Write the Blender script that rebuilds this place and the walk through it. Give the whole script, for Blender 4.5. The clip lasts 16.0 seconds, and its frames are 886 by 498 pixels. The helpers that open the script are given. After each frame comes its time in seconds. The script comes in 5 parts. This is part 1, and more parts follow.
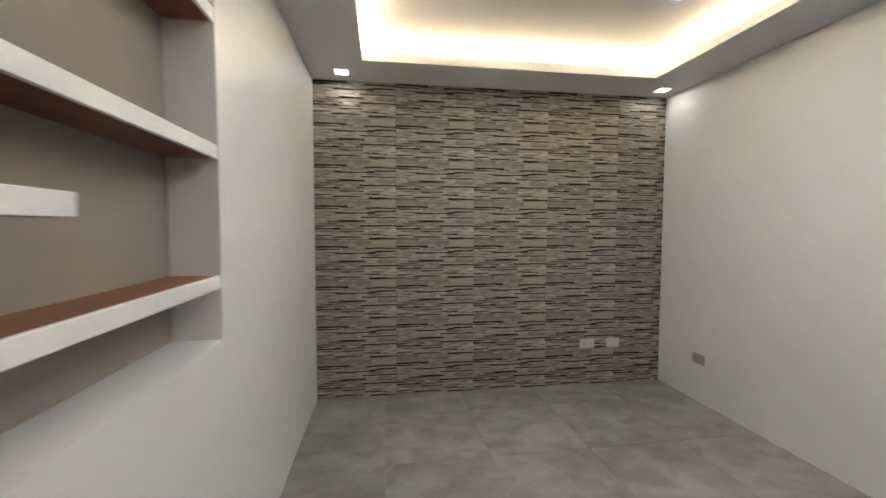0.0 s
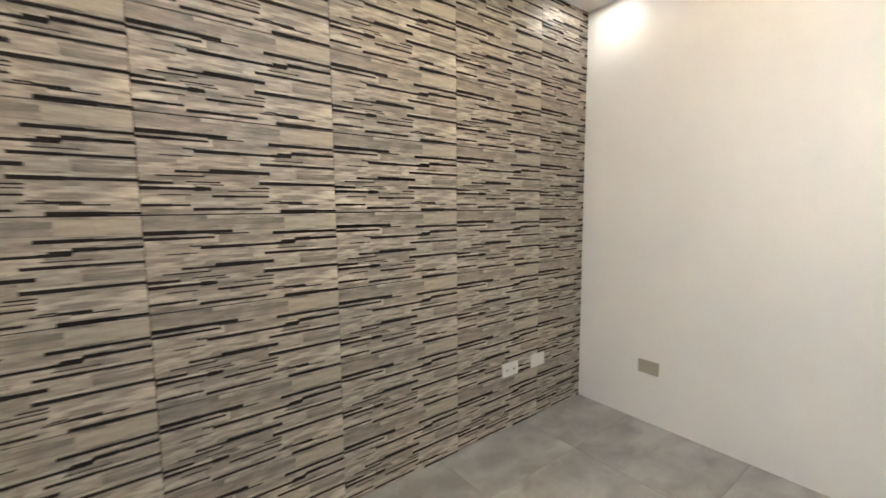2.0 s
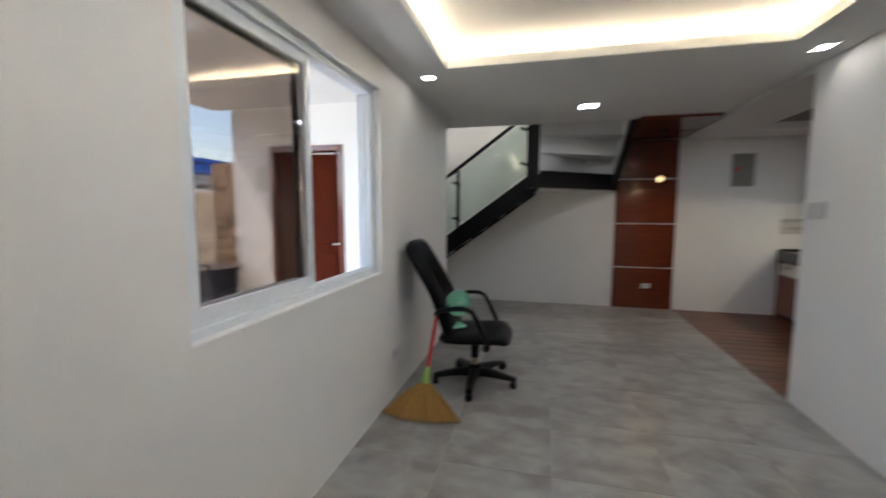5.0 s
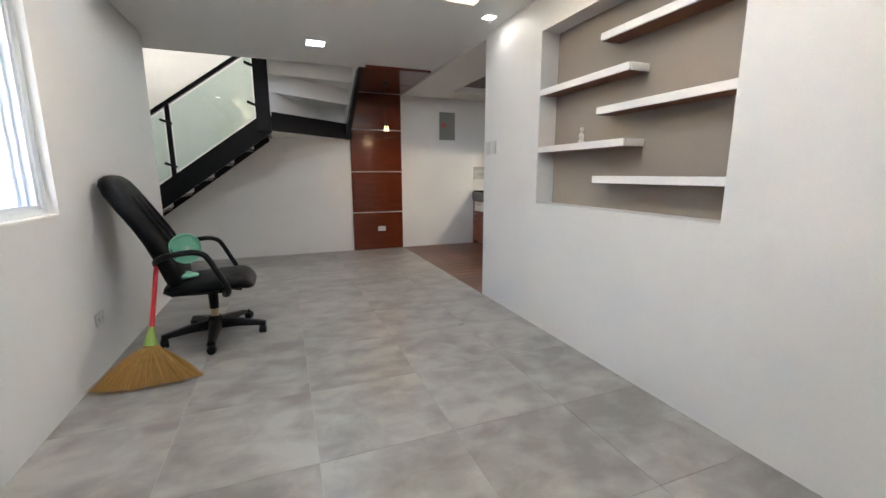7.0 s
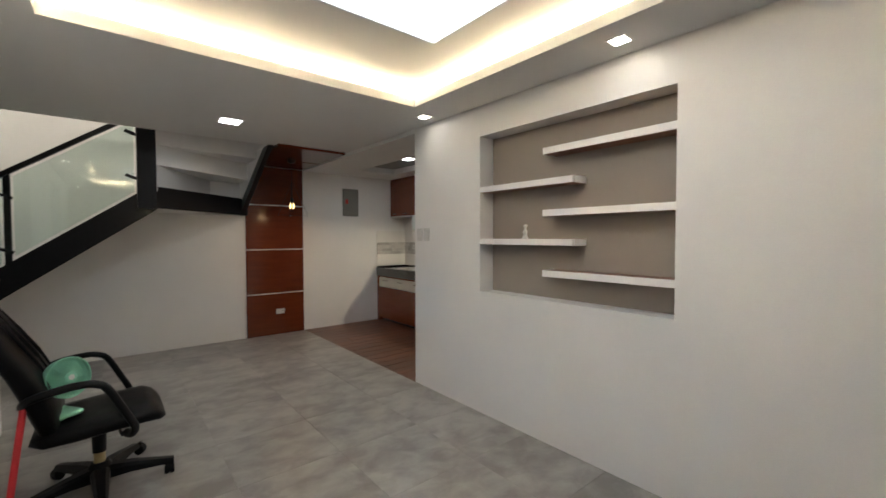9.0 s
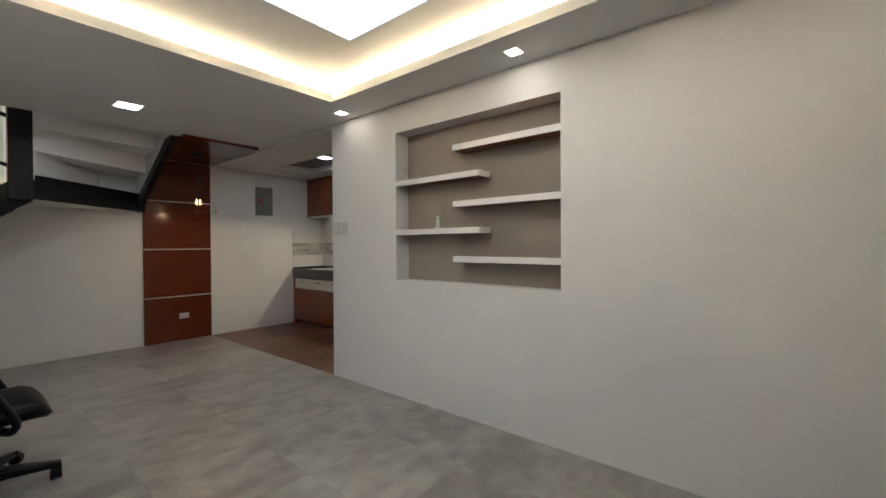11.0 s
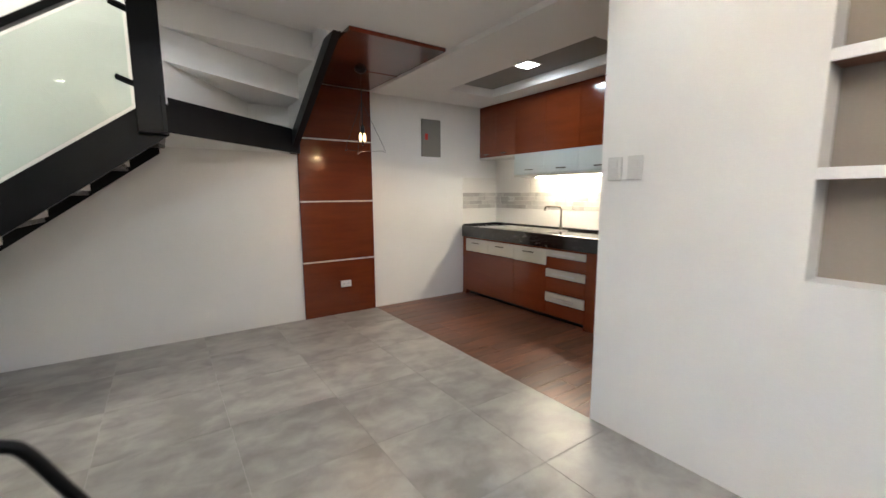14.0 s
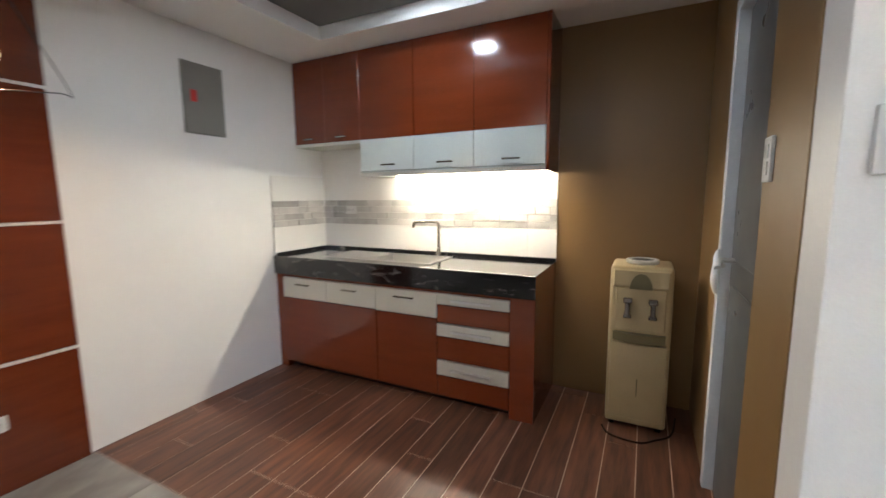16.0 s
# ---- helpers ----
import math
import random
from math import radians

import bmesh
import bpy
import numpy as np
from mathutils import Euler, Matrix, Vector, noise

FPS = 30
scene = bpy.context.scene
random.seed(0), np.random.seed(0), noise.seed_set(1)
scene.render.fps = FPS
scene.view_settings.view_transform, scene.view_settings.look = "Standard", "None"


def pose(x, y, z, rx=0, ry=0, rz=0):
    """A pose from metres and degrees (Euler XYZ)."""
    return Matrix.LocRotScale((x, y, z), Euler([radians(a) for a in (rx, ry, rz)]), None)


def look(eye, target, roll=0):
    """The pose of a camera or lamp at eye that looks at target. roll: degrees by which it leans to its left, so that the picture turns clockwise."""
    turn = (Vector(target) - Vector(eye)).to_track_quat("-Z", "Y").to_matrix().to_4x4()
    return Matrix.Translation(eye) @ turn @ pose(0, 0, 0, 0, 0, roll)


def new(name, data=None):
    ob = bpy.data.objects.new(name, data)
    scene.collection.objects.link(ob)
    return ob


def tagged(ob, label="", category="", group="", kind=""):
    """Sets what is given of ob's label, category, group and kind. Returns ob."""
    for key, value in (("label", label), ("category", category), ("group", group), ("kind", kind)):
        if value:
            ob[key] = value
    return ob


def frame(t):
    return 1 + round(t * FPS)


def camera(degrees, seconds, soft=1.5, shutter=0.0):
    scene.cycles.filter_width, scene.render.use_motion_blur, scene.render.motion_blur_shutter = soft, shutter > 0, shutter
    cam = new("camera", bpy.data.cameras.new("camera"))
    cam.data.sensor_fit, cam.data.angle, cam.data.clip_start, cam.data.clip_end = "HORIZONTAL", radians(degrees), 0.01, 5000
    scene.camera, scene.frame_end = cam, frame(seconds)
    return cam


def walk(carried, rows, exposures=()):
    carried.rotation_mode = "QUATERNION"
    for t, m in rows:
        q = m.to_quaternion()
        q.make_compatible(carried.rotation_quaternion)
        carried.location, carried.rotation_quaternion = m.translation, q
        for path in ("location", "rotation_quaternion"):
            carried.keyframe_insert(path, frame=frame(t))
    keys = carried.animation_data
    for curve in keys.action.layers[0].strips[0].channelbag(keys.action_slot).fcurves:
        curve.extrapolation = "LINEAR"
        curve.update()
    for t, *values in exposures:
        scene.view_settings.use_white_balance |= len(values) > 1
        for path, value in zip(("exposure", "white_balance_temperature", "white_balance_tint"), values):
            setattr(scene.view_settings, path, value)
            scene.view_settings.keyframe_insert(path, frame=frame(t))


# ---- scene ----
cam = camera(94.9, 16.0, 1.5, 0.4)
PATH = [
    (0, (0.192, 0.459, 1.307), (0.487, 2.434, 1.2), 0.1),
    (0.5, (0.209, 0.908, 1.276), (0.721, 2.837, 1.143), 0.6),
    (1, (0.226, 1.309, 1.294), (0.874, 3.19, 1.088), 0.2),
    (1.5, (0.24, 1.71, 1.274), (1.158, 3.472, 1.042), -0.3),
    (2, (0.275, 2.087, 1.229), (1.482, 3.668, 1.027), -0.5),
    (2.5, (0.312, 2.356, 1.215), (1.875, 3.589, 1.023), -0.6),
    (3, (0.505, 2.663, 1.253), (2.382, 3.301, 0.985), 0.0),
    (3.5, (0.706, 2.941, 1.16), (2.695, 2.835, 0.983), 0.7),
    (4, (0.973, 2.899, 1.278), (2.78, 2.095, 0.977), -0.8),
    (4.5, (1.267, 2.861, 1.353), (2.531, 1.344, 1.031), -0.4),
    (5, (1.474, 2.943, 1.407), (1.952, 1.011, 1.21), 0.1),
    (5.2, (1.537, 2.981, 1.431), (1.694, 0.991, 1.306), -0.0),
    (7.3, (1.46, 3.018, 1.155), (0.742, 1.19, 0.774), -0.1),
    (7.5, (1.5, 2.994, 1.184), (0.781, 1.168, 0.801), -0.3),
    (8, (1.728, 2.933, 1.28), (0.894, 1.15, 0.926), -0.0),
    (8.1, (1.781, 2.91, 1.297), (0.901, 1.148, 0.949), -0.0),
    (8.5, (1.819, 2.774, 1.327), (0.782, 1.085, 1.061), 0.1),
    (9, (1.923, 2.659, 1.381), (0.654, 1.114, 1.32), -0.1),
    (9.2, (1.994, 2.667, 1.383), (0.659, 1.179, 1.343), -0.1),
    (11.3, (2.039, 2.821, 1.199), (0.489, 1.558, 1.16), -0.1),
    (11.5, (2.05, 2.796, 1.181), (0.554, 1.474, 1.059), -0.3),
    (12, (2.022, 2.527, 1.21), (0.668, 1.081, 0.934), -0.3),
    (12.5, (1.967, 2.174, 1.252), (0.702, 0.654, 0.954), -0.2),
    (13, (1.848, 1.744, 1.28), (0.648, 0.17, 0.991), -0.2),
    (13.5, (1.754, 1.284, 1.284), (0.624, -0.345, 1.016), -0.2),
    (14, (1.614, 0.855, 1.281), (0.494, -0.78, 1.009), -0.3),
    (14.5, (1.425, 0.403, 1.3), (0.298, -1.231, 1.054), -0.1),
    (15, (1.212, -0.02, 1.348), (-0.067, -1.536, 1.091), 0.0),
    (15.5, (0.911, -0.405, 1.314), (-0.636, -1.646, 1.052), -0.5),
    (15.7, (0.826, -0.568, 1.288), (-0.823, -1.67, 1.031), -0.3),
    (16, (0.652, -0.763, 1.31), (-1.123, -1.647, 1.053), -0.5),
]
EXPOSURES = [(0, 2.62, 6100, 10), (0.5, 2.7, 6050, 10), (1.0, 3.02, 6000, 10), (1.5, 3.62, 6400, 10), (2.0, 3.45, 6250, 10), (2.5, 3.38, 6150, 10), (3.5, 2.72, 5750, 10), (4.0, 2.58, 5750, 10), (4.5, 2.55, 5650, 10), (5.2, 2.28, 5850, 10), (7.3, 3.18, 5850, 10), (8.0, 3.03, 5900, 10), (8.5, 2.95, 6000, 10), (9.0, 2.5, 6350, 10), (11.5, 2.32, 6150, 10), (12.0, 2.9, 5950, 10), (12.5, 3.1, 5900, 10), (13.5, 3.38, 6050, 10), (14.0, 3.42, 6100, 10), (14.5, 3.57, 6150, 10), (15.0, 3.7, 6150, 10), (15.5, 3.66, 6050, 10), (16, 3.58, 5850, 10)]
walk(cam, [(t, look(eye, target, roll)) for t, eye, target, roll in PATH], EXPOSURES)

# ---- world, sun and exposure ----
WORLD = bpy.data.worlds.new("sky")
scene.world = WORLD
WORLD.use_nodes = True
_nt = WORLD.node_tree
_sky = _nt.nodes.new("ShaderNodeTexSky")
_sky.sky_type = "NISHITA"
_sky.sun_disc = False
_sky.sun_elevation, _sky.sun_rotation = radians(50), radians(60)
_nt.nodes["Background"].inputs["Strength"].default_value = 0.15
_nt.links.new(_sky.outputs[0], _nt.nodes["Background"].inputs["Color"])
SUN = new("sun", bpy.data.lights.new("sun", "SUN"))
SUN.data.energy, SUN.data.angle, SUN.data.color = 5.0, radians(0.6), (1.0, 0.95, 0.88)
SUN.matrix_world = look((9, 1, 9), (4.5, 0, 1))


def area_lamp(name, at, towards, sx, sy, watts, colour):
    ob = new(name, bpy.data.lights.new(name, "AREA"))
    ob.data.shape, ob.data.size, ob.data.size_y = "RECTANGLE", sx, sy
    ob.data.energy, ob.data.color = watts, colour
    ob.matrix_world = look(at, towards)
    return ob


WARM, COOL, NEUTRAL = (1.0, 0.82, 0.56), (0.92, 0.97, 1.0), (1.0, 0.95, 0.88)
# STAIR_W drives the added fill lamp above the stairs
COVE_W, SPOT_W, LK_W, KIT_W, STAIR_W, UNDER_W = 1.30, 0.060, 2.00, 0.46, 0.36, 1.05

# ---- materials ----


def material(name, colour, rough=0.5, metal=0.0, dark=None, scale=6.0, amount=0.25, fine=120.0, bump=0.02, coat=0.0, stretch=(1, 1, 1), spread=0.0, island=False, spec=0.5, width=0.18, detail=5.0, smear=0.0, span=None):
    """Two scales of colour variation and a fine relief; spread varies whole pieces."""
    m = bpy.data.materials.new(name)
    m.use_nodes = True
    nt = m.node_tree
    p = nt.nodes["Principled BSDF"]
    p.inputs["Roughness"].default_value, p.inputs["Metallic"].default_value = rough, metal
    p.inputs["Coat Weight"].default_value, p.inputs["Specular IOR Level"].default_value = coat, spec
    p.inputs["Coat Roughness"].default_value = 0.12
    tc = nt.nodes.new("ShaderNodeTexCoord")
    mp = nt.nodes.new("ShaderNodeMapping")
    mp.inputs["Scale"].default_value = stretch
    nt.links.new(tc.outputs["Object"], mp.inputs["Vector"])
    vec = mp.outputs["Vector"]
    rnd = None
    if spread > 0:
        src = nt.nodes.new("ShaderNodeNewGeometry").outputs["Random Per Island"] if island else nt.nodes.new("ShaderNodeObjectInfo").outputs["Random"]
        rnd = src
        add = nt.nodes.new("ShaderNodeVectorMath")
        add.operation = "MULTIPLY_ADD"
        add.inputs[1].default_value = (37, 53, 71)
        nt.links.new(src, add.inputs[0])
        nt.links.new(vec, add.inputs[2])
        vec = add.outputs[0]
    n1 = nt.nodes.new("ShaderNodeTexNoise")
    n1.inputs["Scale"].default_value, n1.inputs["Detail"].default_value, n1.inputs["Roughness"].default_value = scale, detail, 0.55
    n1.inputs["Distortion"].default_value = smear
    n2 = nt.nodes.new("ShaderNodeTexNoise")
    n2.inputs["Scale"].default_value, n2.inputs["Detail"].default_value = fine, 3
    nt.links.new(vec, n1.inputs["Vector"])
    nt.links.new(vec, n2.inputs["Vector"])
    dark = dark or tuple(c * 0.72 for c in colour)
    ramp = nt.nodes.new("ShaderNodeValToRGB")
    ramp.color_ramp.elements[0].position, ramp.color_ramp.elements[1].position = span or (0.5 - width, 0.5 + width)
    ramp.color_ramp.elements[0].color, ramp.color_ramp.elements[1].color = (*dark, 1), (*colour, 1)
    nt.links.new(n1.outputs["Fac"], ramp.inputs["Fac"])
    mix = nt.nodes.new("ShaderNodeMix")
    mix.data_type = "RGBA"
    mix.inputs["Factor"].default_value = amount
    mix.inputs["A"].default_value = (*colour, 1)
    nt.links.new(ramp.outputs["Color"], mix.inputs["B"])
    out = mix.outputs["Result"]
    hsv = nt.nodes.new("ShaderNodeHueSaturation")
    mul = nt.nodes.new("ShaderNodeMath")
    mul.operation = "MULTIPLY_ADD"
    mul.inputs[1].default_value, mul.inputs[2].default_value = 0.16, 0.92
    nt.links.new(n2.outputs["Fac"], mul.inputs[0])
    val = mul.outputs[0]
    if spread > 0:
        ad = nt.nodes.new("ShaderNodeMath")
        ad.operation = "MULTIPLY_ADD"
        ad.inputs[1].default_value = spread
        nt.links.new(rnd, ad.inputs[0])
        sub = nt.nodes.new("ShaderNodeMath")
        sub.operation = "SUBTRACT"
        sub.inputs[1].default_value = spread / 2
        nt.links.new(val, ad.inputs[2])
        nt.links.new(ad.outputs[0], sub.inputs[0])
        val = sub.outputs[0]
    nt.links.new(val, hsv.inputs["Value"])
    nt.links.new(out, hsv.inputs["Color"])
    nt.links.new(hsv.outputs["Color"], p.inputs["Base Color"])
    rr = nt.nodes.new("ShaderNodeMapRange")
    rr.inputs["To Min"].default_value, rr.inputs["To Max"].default_value = max(0.02, rough - 0.08), min(1, rough + 0.08)
    nt.links.new(n1.outputs["Fac"], rr.inputs["Value"])
    nt.links.new(rr.outputs["Result"], p.inputs["Roughness"])
    if bump > 0:
        b = nt.nodes.new("ShaderNodeBump")
        b.inputs["Strength"].default_value, b.inputs["Distance"].default_value = min(1.0, bump * 10), 0.002
        nt.links.new(n2.outputs["Fac"], b.inputs["Height"])
        nt.links.new(b.outputs["Normal"], p.inputs["Normal"])
    return m


def cement_tile(name, low, high):
    """A matt-polished cement look: broad clouds, trowel streaks and fine speckle, other on each tile."""
    m = bpy.data.materials.new(name)
    m.use_nodes = True
    nt = m.node_tree
    p = nt.nodes["Principled BSDF"]
    p.inputs["Specular IOR Level"].default_value = 0.5
    tc, oi, add = nt.nodes.new("ShaderNodeTexCoord"), nt.nodes.new("ShaderNodeObjectInfo"), nt.nodes.new("ShaderNodeVectorMath")
    add.operation = "MULTIPLY_ADD"
    add.inputs[1].default_value = (37, 53, 71)
    nt.links.new(oi.outputs["Random"], add.inputs[0])
    nt.links.new(tc.outputs["Object"], add.inputs[2])
    total = None
    for scale, detail, smear, share, turn, stretch in ((1.6, 3, 0, 0.36, 0, (1, 1.3, 1)), (5.5, 5, 0.4, 0.46, 25, (1, 1.2, 1)), (3.2, 4, 0, 0.14, -35, (0.6, 3.2, 1)), (60, 3, 0, 0.04, 0, (1, 1, 1))):
        mp, n, ma = nt.nodes.new("ShaderNodeMapping"), nt.nodes.new("ShaderNodeTexNoise"), nt.nodes.new("ShaderNodeMath")
        mp.inputs["Scale"].default_value, mp.inputs["Rotation"].default_value = stretch, (0, 0, radians(turn))
        n.inputs["Scale"].default_value, n.inputs["Detail"].default_value, n.inputs["Distortion"].default_value = scale, detail, smear
        nt.links.new(add.outputs[0], mp.inputs["Vector"])
        nt.links.new(mp.outputs["Vector"], n.inputs["Vector"])
        ma.operation = "MULTIPLY_ADD"
        ma.inputs[1].default_value, ma.inputs[2].default_value = share, 0.0
        nt.links.new(n.outputs["Fac"], ma.inputs[0])
        if total is not None:
            nt.links.new(total, ma.inputs[2])
        total = ma.outputs[0]
    ramp = nt.nodes.new("ShaderNodeValToRGB")
    e = ramp.color_ramp.elements
    e[0].position, e[1].position = 0.41, 0.60
    e[0].color, e[1].color = (*low, 1), (*high, 1)
    nt.links.new(total, ramp.inputs["Fac"])
    nt.links.new(ramp.outputs["Color"], p.inputs["Base Color"])
    rr = nt.nodes.new("ShaderNodeMapRange")
    rr.inputs["From Min"].default_value, rr.inputs["From Max"].default_value = 0.35, 0.65
    rr.inputs["To Min"].default_value, rr.inputs["To Max"].default_value = 0.29, 0.36
    nt.links.new(total, rr.inputs["Value"])
    nt.links.new(rr.outputs["Result"], p.inputs["Roughness"])
    return m


def glowing(name, colour, strength):
    m = bpy.data.materials.new(name)
    m.use_nodes = True
    p = m.node_tree.nodes["Principled BSDF"]
    p.inputs["Base Color"].default_value = (0.9, 0.9, 0.9, 1)
    p.inputs["Emission Color"].default_value, p.inputs["Emission Strength"].default_value = (*colour, 1), strength
    return m


def glass(name, colour, rough=0.0, mirror=0.045):
    """A thin pane: what is behind shows through its tint, and it mirrors as glass does."""
    m = bpy.data.materials.new(name)
    m.use_nodes = True
    nt = m.node_tree
    nt.nodes.remove(nt.nodes["Principled BSDF"])
    tr, gl = nt.nodes.new("ShaderNodeBsdfTransparent"), nt.nodes.new("ShaderNodeBsdfGlossy")
    mx, lw, pw, ma = nt.nodes.new("ShaderNodeMixShader"), nt.nodes.new("ShaderNodeLayerWeight"), nt.nodes.new("ShaderNodeMath"), nt.nodes.new("ShaderNodeMath")
    tr.inputs["Color"].default_value = (*colour, 1)
    gl.inputs["Roughness"].default_value = rough
    pw.operation, pw.inputs[1].default_value = "POWER", 4.5
    ma.operation, ma.inputs[1].default_value, ma.inputs[2].default_value = "MULTIPLY_ADD", 0.9, mirror
    nt.links.new(lw.outputs["Facing"], pw.inputs[0])
    nt.links.new(pw.outputs[0], ma.inputs[0])
    nt.links.new(ma.outputs[0], mx.inputs[0])
    nt.links.new(tr.outputs[0], mx.inputs[1])
    nt.links.new(gl.outputs[0], mx.inputs[2])
    nt.links.new(mx.outputs[0], nt.nodes["Material Output"].inputs["Surface"])
    return m


PAINT = material("white_wall_paint", (0.73, 0.72, 0.70), 0.42, scale=2.5, amount=0.12, fine=260, bump=0.012)
CEIL = material("white_ceiling_paint", (0.74, 0.735, 0.72), 0.6, scale=2, amount=0.10, fine=200, bump=0.01)
BROWN = material("brown_wall_paint", (0.20, 0.115, 0.04), 0.45, scale=3, amount=0.2, fine=220, bump=0.015)
TAUPE = material("taupe_wall_paint", (0.30, 0.26, 0.215), 0.55, scale=3, amount=0.15, fine=240, bump=0.012)
TRIM = material("white_trim", (0.8, 0.79, 0.77), 0.4, scale=8, amount=0.08, bump=0.008)
FLOORTILE = cement_tile("grey_cement_tile", (0.202, 0.192, 0.178), (0.356, 0.341, 0.319))
GROUT = material("grout", (0.40, 0.385, 0.365), 0.8, bump=0.02)
PLANK = material("wood_look_plank", (0.185, 0.073, 0.038), 0.34, dark=(0.04, 0.016, 0.010), scale=9, amount=0.8, fine=70, bump=0.01, stretch=(0.35, 3.0, 3.0), spread=0.5)
PLANKGROUT = material("plank_grout", (0.58, 0.45, 0.36), 0.8, bump=0.02)
MAHOG = material("mahogany_board", (0.135, 0.026, 0.008), 0.2, dark=(0.065, 0.012, 0.005), scale=4, amount=0.45, fine=60, bump=0.003, stretch=(0.5, 0.5, 4.0), coat=0.5)
MAHOGX = material("mahogany_door", (0.182, 0.036, 0.0105), 0.13, dark=(0.11, 0.022, 0.007), scale=4, amount=0.45, fine=60, bump=0.003, stretch=(3.0, 0.45, 3.0), coat=0.5)
SHELFWOOD = material("brown_shelf_laminate", (0.22, 0.085, 0.045), 0.5, scale=8, amount=0.5, stretch=(2, 0.4, 2), bump=0.006)
STONE = material("split_stone", (0.42, 0.363, 0.292), 0.36, dark=(0.15, 0.129, 0.107), scale=34, amount=0.9, fine=75, bump=0.22, stretch=(0.35, 1, 2.0), spread=0.5, island=True, detail=8.0, width=0.14)
STONEY = material("sandy_stone", (0.395, 0.342, 0.262), 0.36, dark=(0.24, 0.205, 0.155), scale=26, amount=0.8, fine=75, bump=0.16, stretch=(0.5, 1, 2.2), spread=0.15, island=True)
STONEG = material("grey_brown_stone", (0.31, 0.267, 0.218), 0.4, dark=(0.12, 0.103, 0.087), scale=34, amount=0.9, fine=75, bump=0.2, stretch=(0.35, 1, 2.0), spread=0.4, island=True, detail=8.0)
# one near-black for the tiles' dark print and the shade in their grooves
STONED = material("dark_groove_stone", (0.022, 0.0155, 0.0125), 0.75, dark=(0.011, 0.008, 0.007), scale=25, amount=0.7, fine=150, bump=0.06, spread=0.02, island=True, spec=0.2)
BLACKM = material("black_painted_steel", (0.005, 0.005, 0.006), 0.34, scale=10, amount=0.3, fine=200, bump=0.008, spec=0.2)
BLACKW = material("black_stair_board", (0.016, 0.013, 0.012), 0.28, scale=8, amount=0.4, bump=0.006, coat=0.3)
VINYL = material("black_leatherette", (0.0035, 0.0035, 0.004), 0.36, scale=12, amount=0.4, fine=420, bump=0.03, spec=0.13)
PLASTIC = material("black_plastic", (0.004, 0.004, 0.0045), 0.42, scale=20, amount=0.3, fine=400, bump=0.012, spec=0.18)
WHITEP = material("white_plastic", (0.58, 0.575, 0.55), 0.3, scale=20, amount=0.1, bump=0.0)
BEIGEP = material("greyed_beige_plastic", (0.34, 0.31, 0.26), 0.45, scale=20, amount=0.15, bump=0.0)
UPVC = material("white_window_vinyl", (0.72, 0.75, 0.78), 0.35, scale=10, amount=0.08, bump=0.0)
CHROME = material("brushed_steel", (0.66, 0.65, 0.63), 0.3, metal=1.0, scale=30, amount=0.2, fine=300, bump=0.004)
STRIP = material("satin_aluminium_strip", (0.70, 0.66, 0.62), 0.4, metal=0.4, scale=30, amount=0.2, bump=0.0)
GRANITE = material("black_granite", (0.006, 0.0055, 0.006), 0.1, dark=(0.17, 0.155, 0.14), scale=7, amount=0.9, fine=90, bump=0.0, coat=0.4, smear=2.2, detail=9.0, span=(0.30, 0.395), stretch=(1.0, 0.6, 1.8))
CABWHITE = material("cream_cabinet_front", (0.56, 0.54, 0.46), 0.32, scale=6, amount=0.08, bump=0.0, coat=0.3)
CABMINT = material("pale_glossy_cabinet_front", (0.62, 0.67, 0.64), 0.2, scale=6, amount=0.08, bump=0.0, coat=0.4)
NICKEL = material("worn_nickel", (0.30, 0.27, 0.23), 0.24, metal=1.0, scale=30, amount=0.2, bump=0.0)
WTILE = material("white_wall_tile", (0.74, 0.72, 0.68), 0.18, scale=5, amount=0.1, bump=0.0, spread=0.04)
GTILE = material("grey_relief_tile", (0.46, 0.44, 0.41), 0.3, dark=(0.30, 0.285, 0.265), scale=8, amount=0.6, fine=80, bump=0.01, spread=0.45)
TILESEAM = material("tile_joint", (0.55, 0.53, 0.5), 0.8, bump=0.0)
MINT = material("mint_green_plastic", (0.24, 0.57, 0.40), 0.4, scale=14, amount=0.12, bump=0.0)
RED = material("red_plastic_sleeve", (0.55, 0.025, 0.035), 0.35, scale=30, amount=0.3, bump=0.005)
GREEN = material("green_broom_collar", (0.26, 0.42, 0.09), 0.5, scale=30, amount=0.4, bump=0.01)
STRAW = material("broom_straw", (0.40, 0.225, 0.045), 0.7, dark=(0.20, 0.10, 0.02), scale=18, amount=0.7, fine=200, bump=0.04, spread=0.5, island=True)
BREAKER = material("grey_painted_steel", (0.20, 0.195, 0.17), 0.45, scale=8, amount=0.15, bump=0.004)
CREAM = material("aged_cream_plastic", (0.50, 0.40, 0.22), 0.38, dark=(0.36, 0.27, 0.13), scale=4, amount=0.4, bump=0.003)
OLIVE = material("olive_grey_plastic", (0.17, 0.145, 0.07), 0.4, scale=10, amount=0.2, bump=0.0)
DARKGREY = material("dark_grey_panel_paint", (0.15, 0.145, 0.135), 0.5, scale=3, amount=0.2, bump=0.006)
ENTRY = material("red_mahogany_entry_door", (0.080, 0.013, 0.004), 0.5, dark=(0.05, 0.008, 0.003), scale=4, amount=0.5, stretch=(3.0, 3.0, 0.5), spec=0.04, bump=0.003)
DOORGREY = material("grey_door_panel", (0.10, 0.105, 0.105), 0.3, scale=6, amount=0.15, bump=0.004)
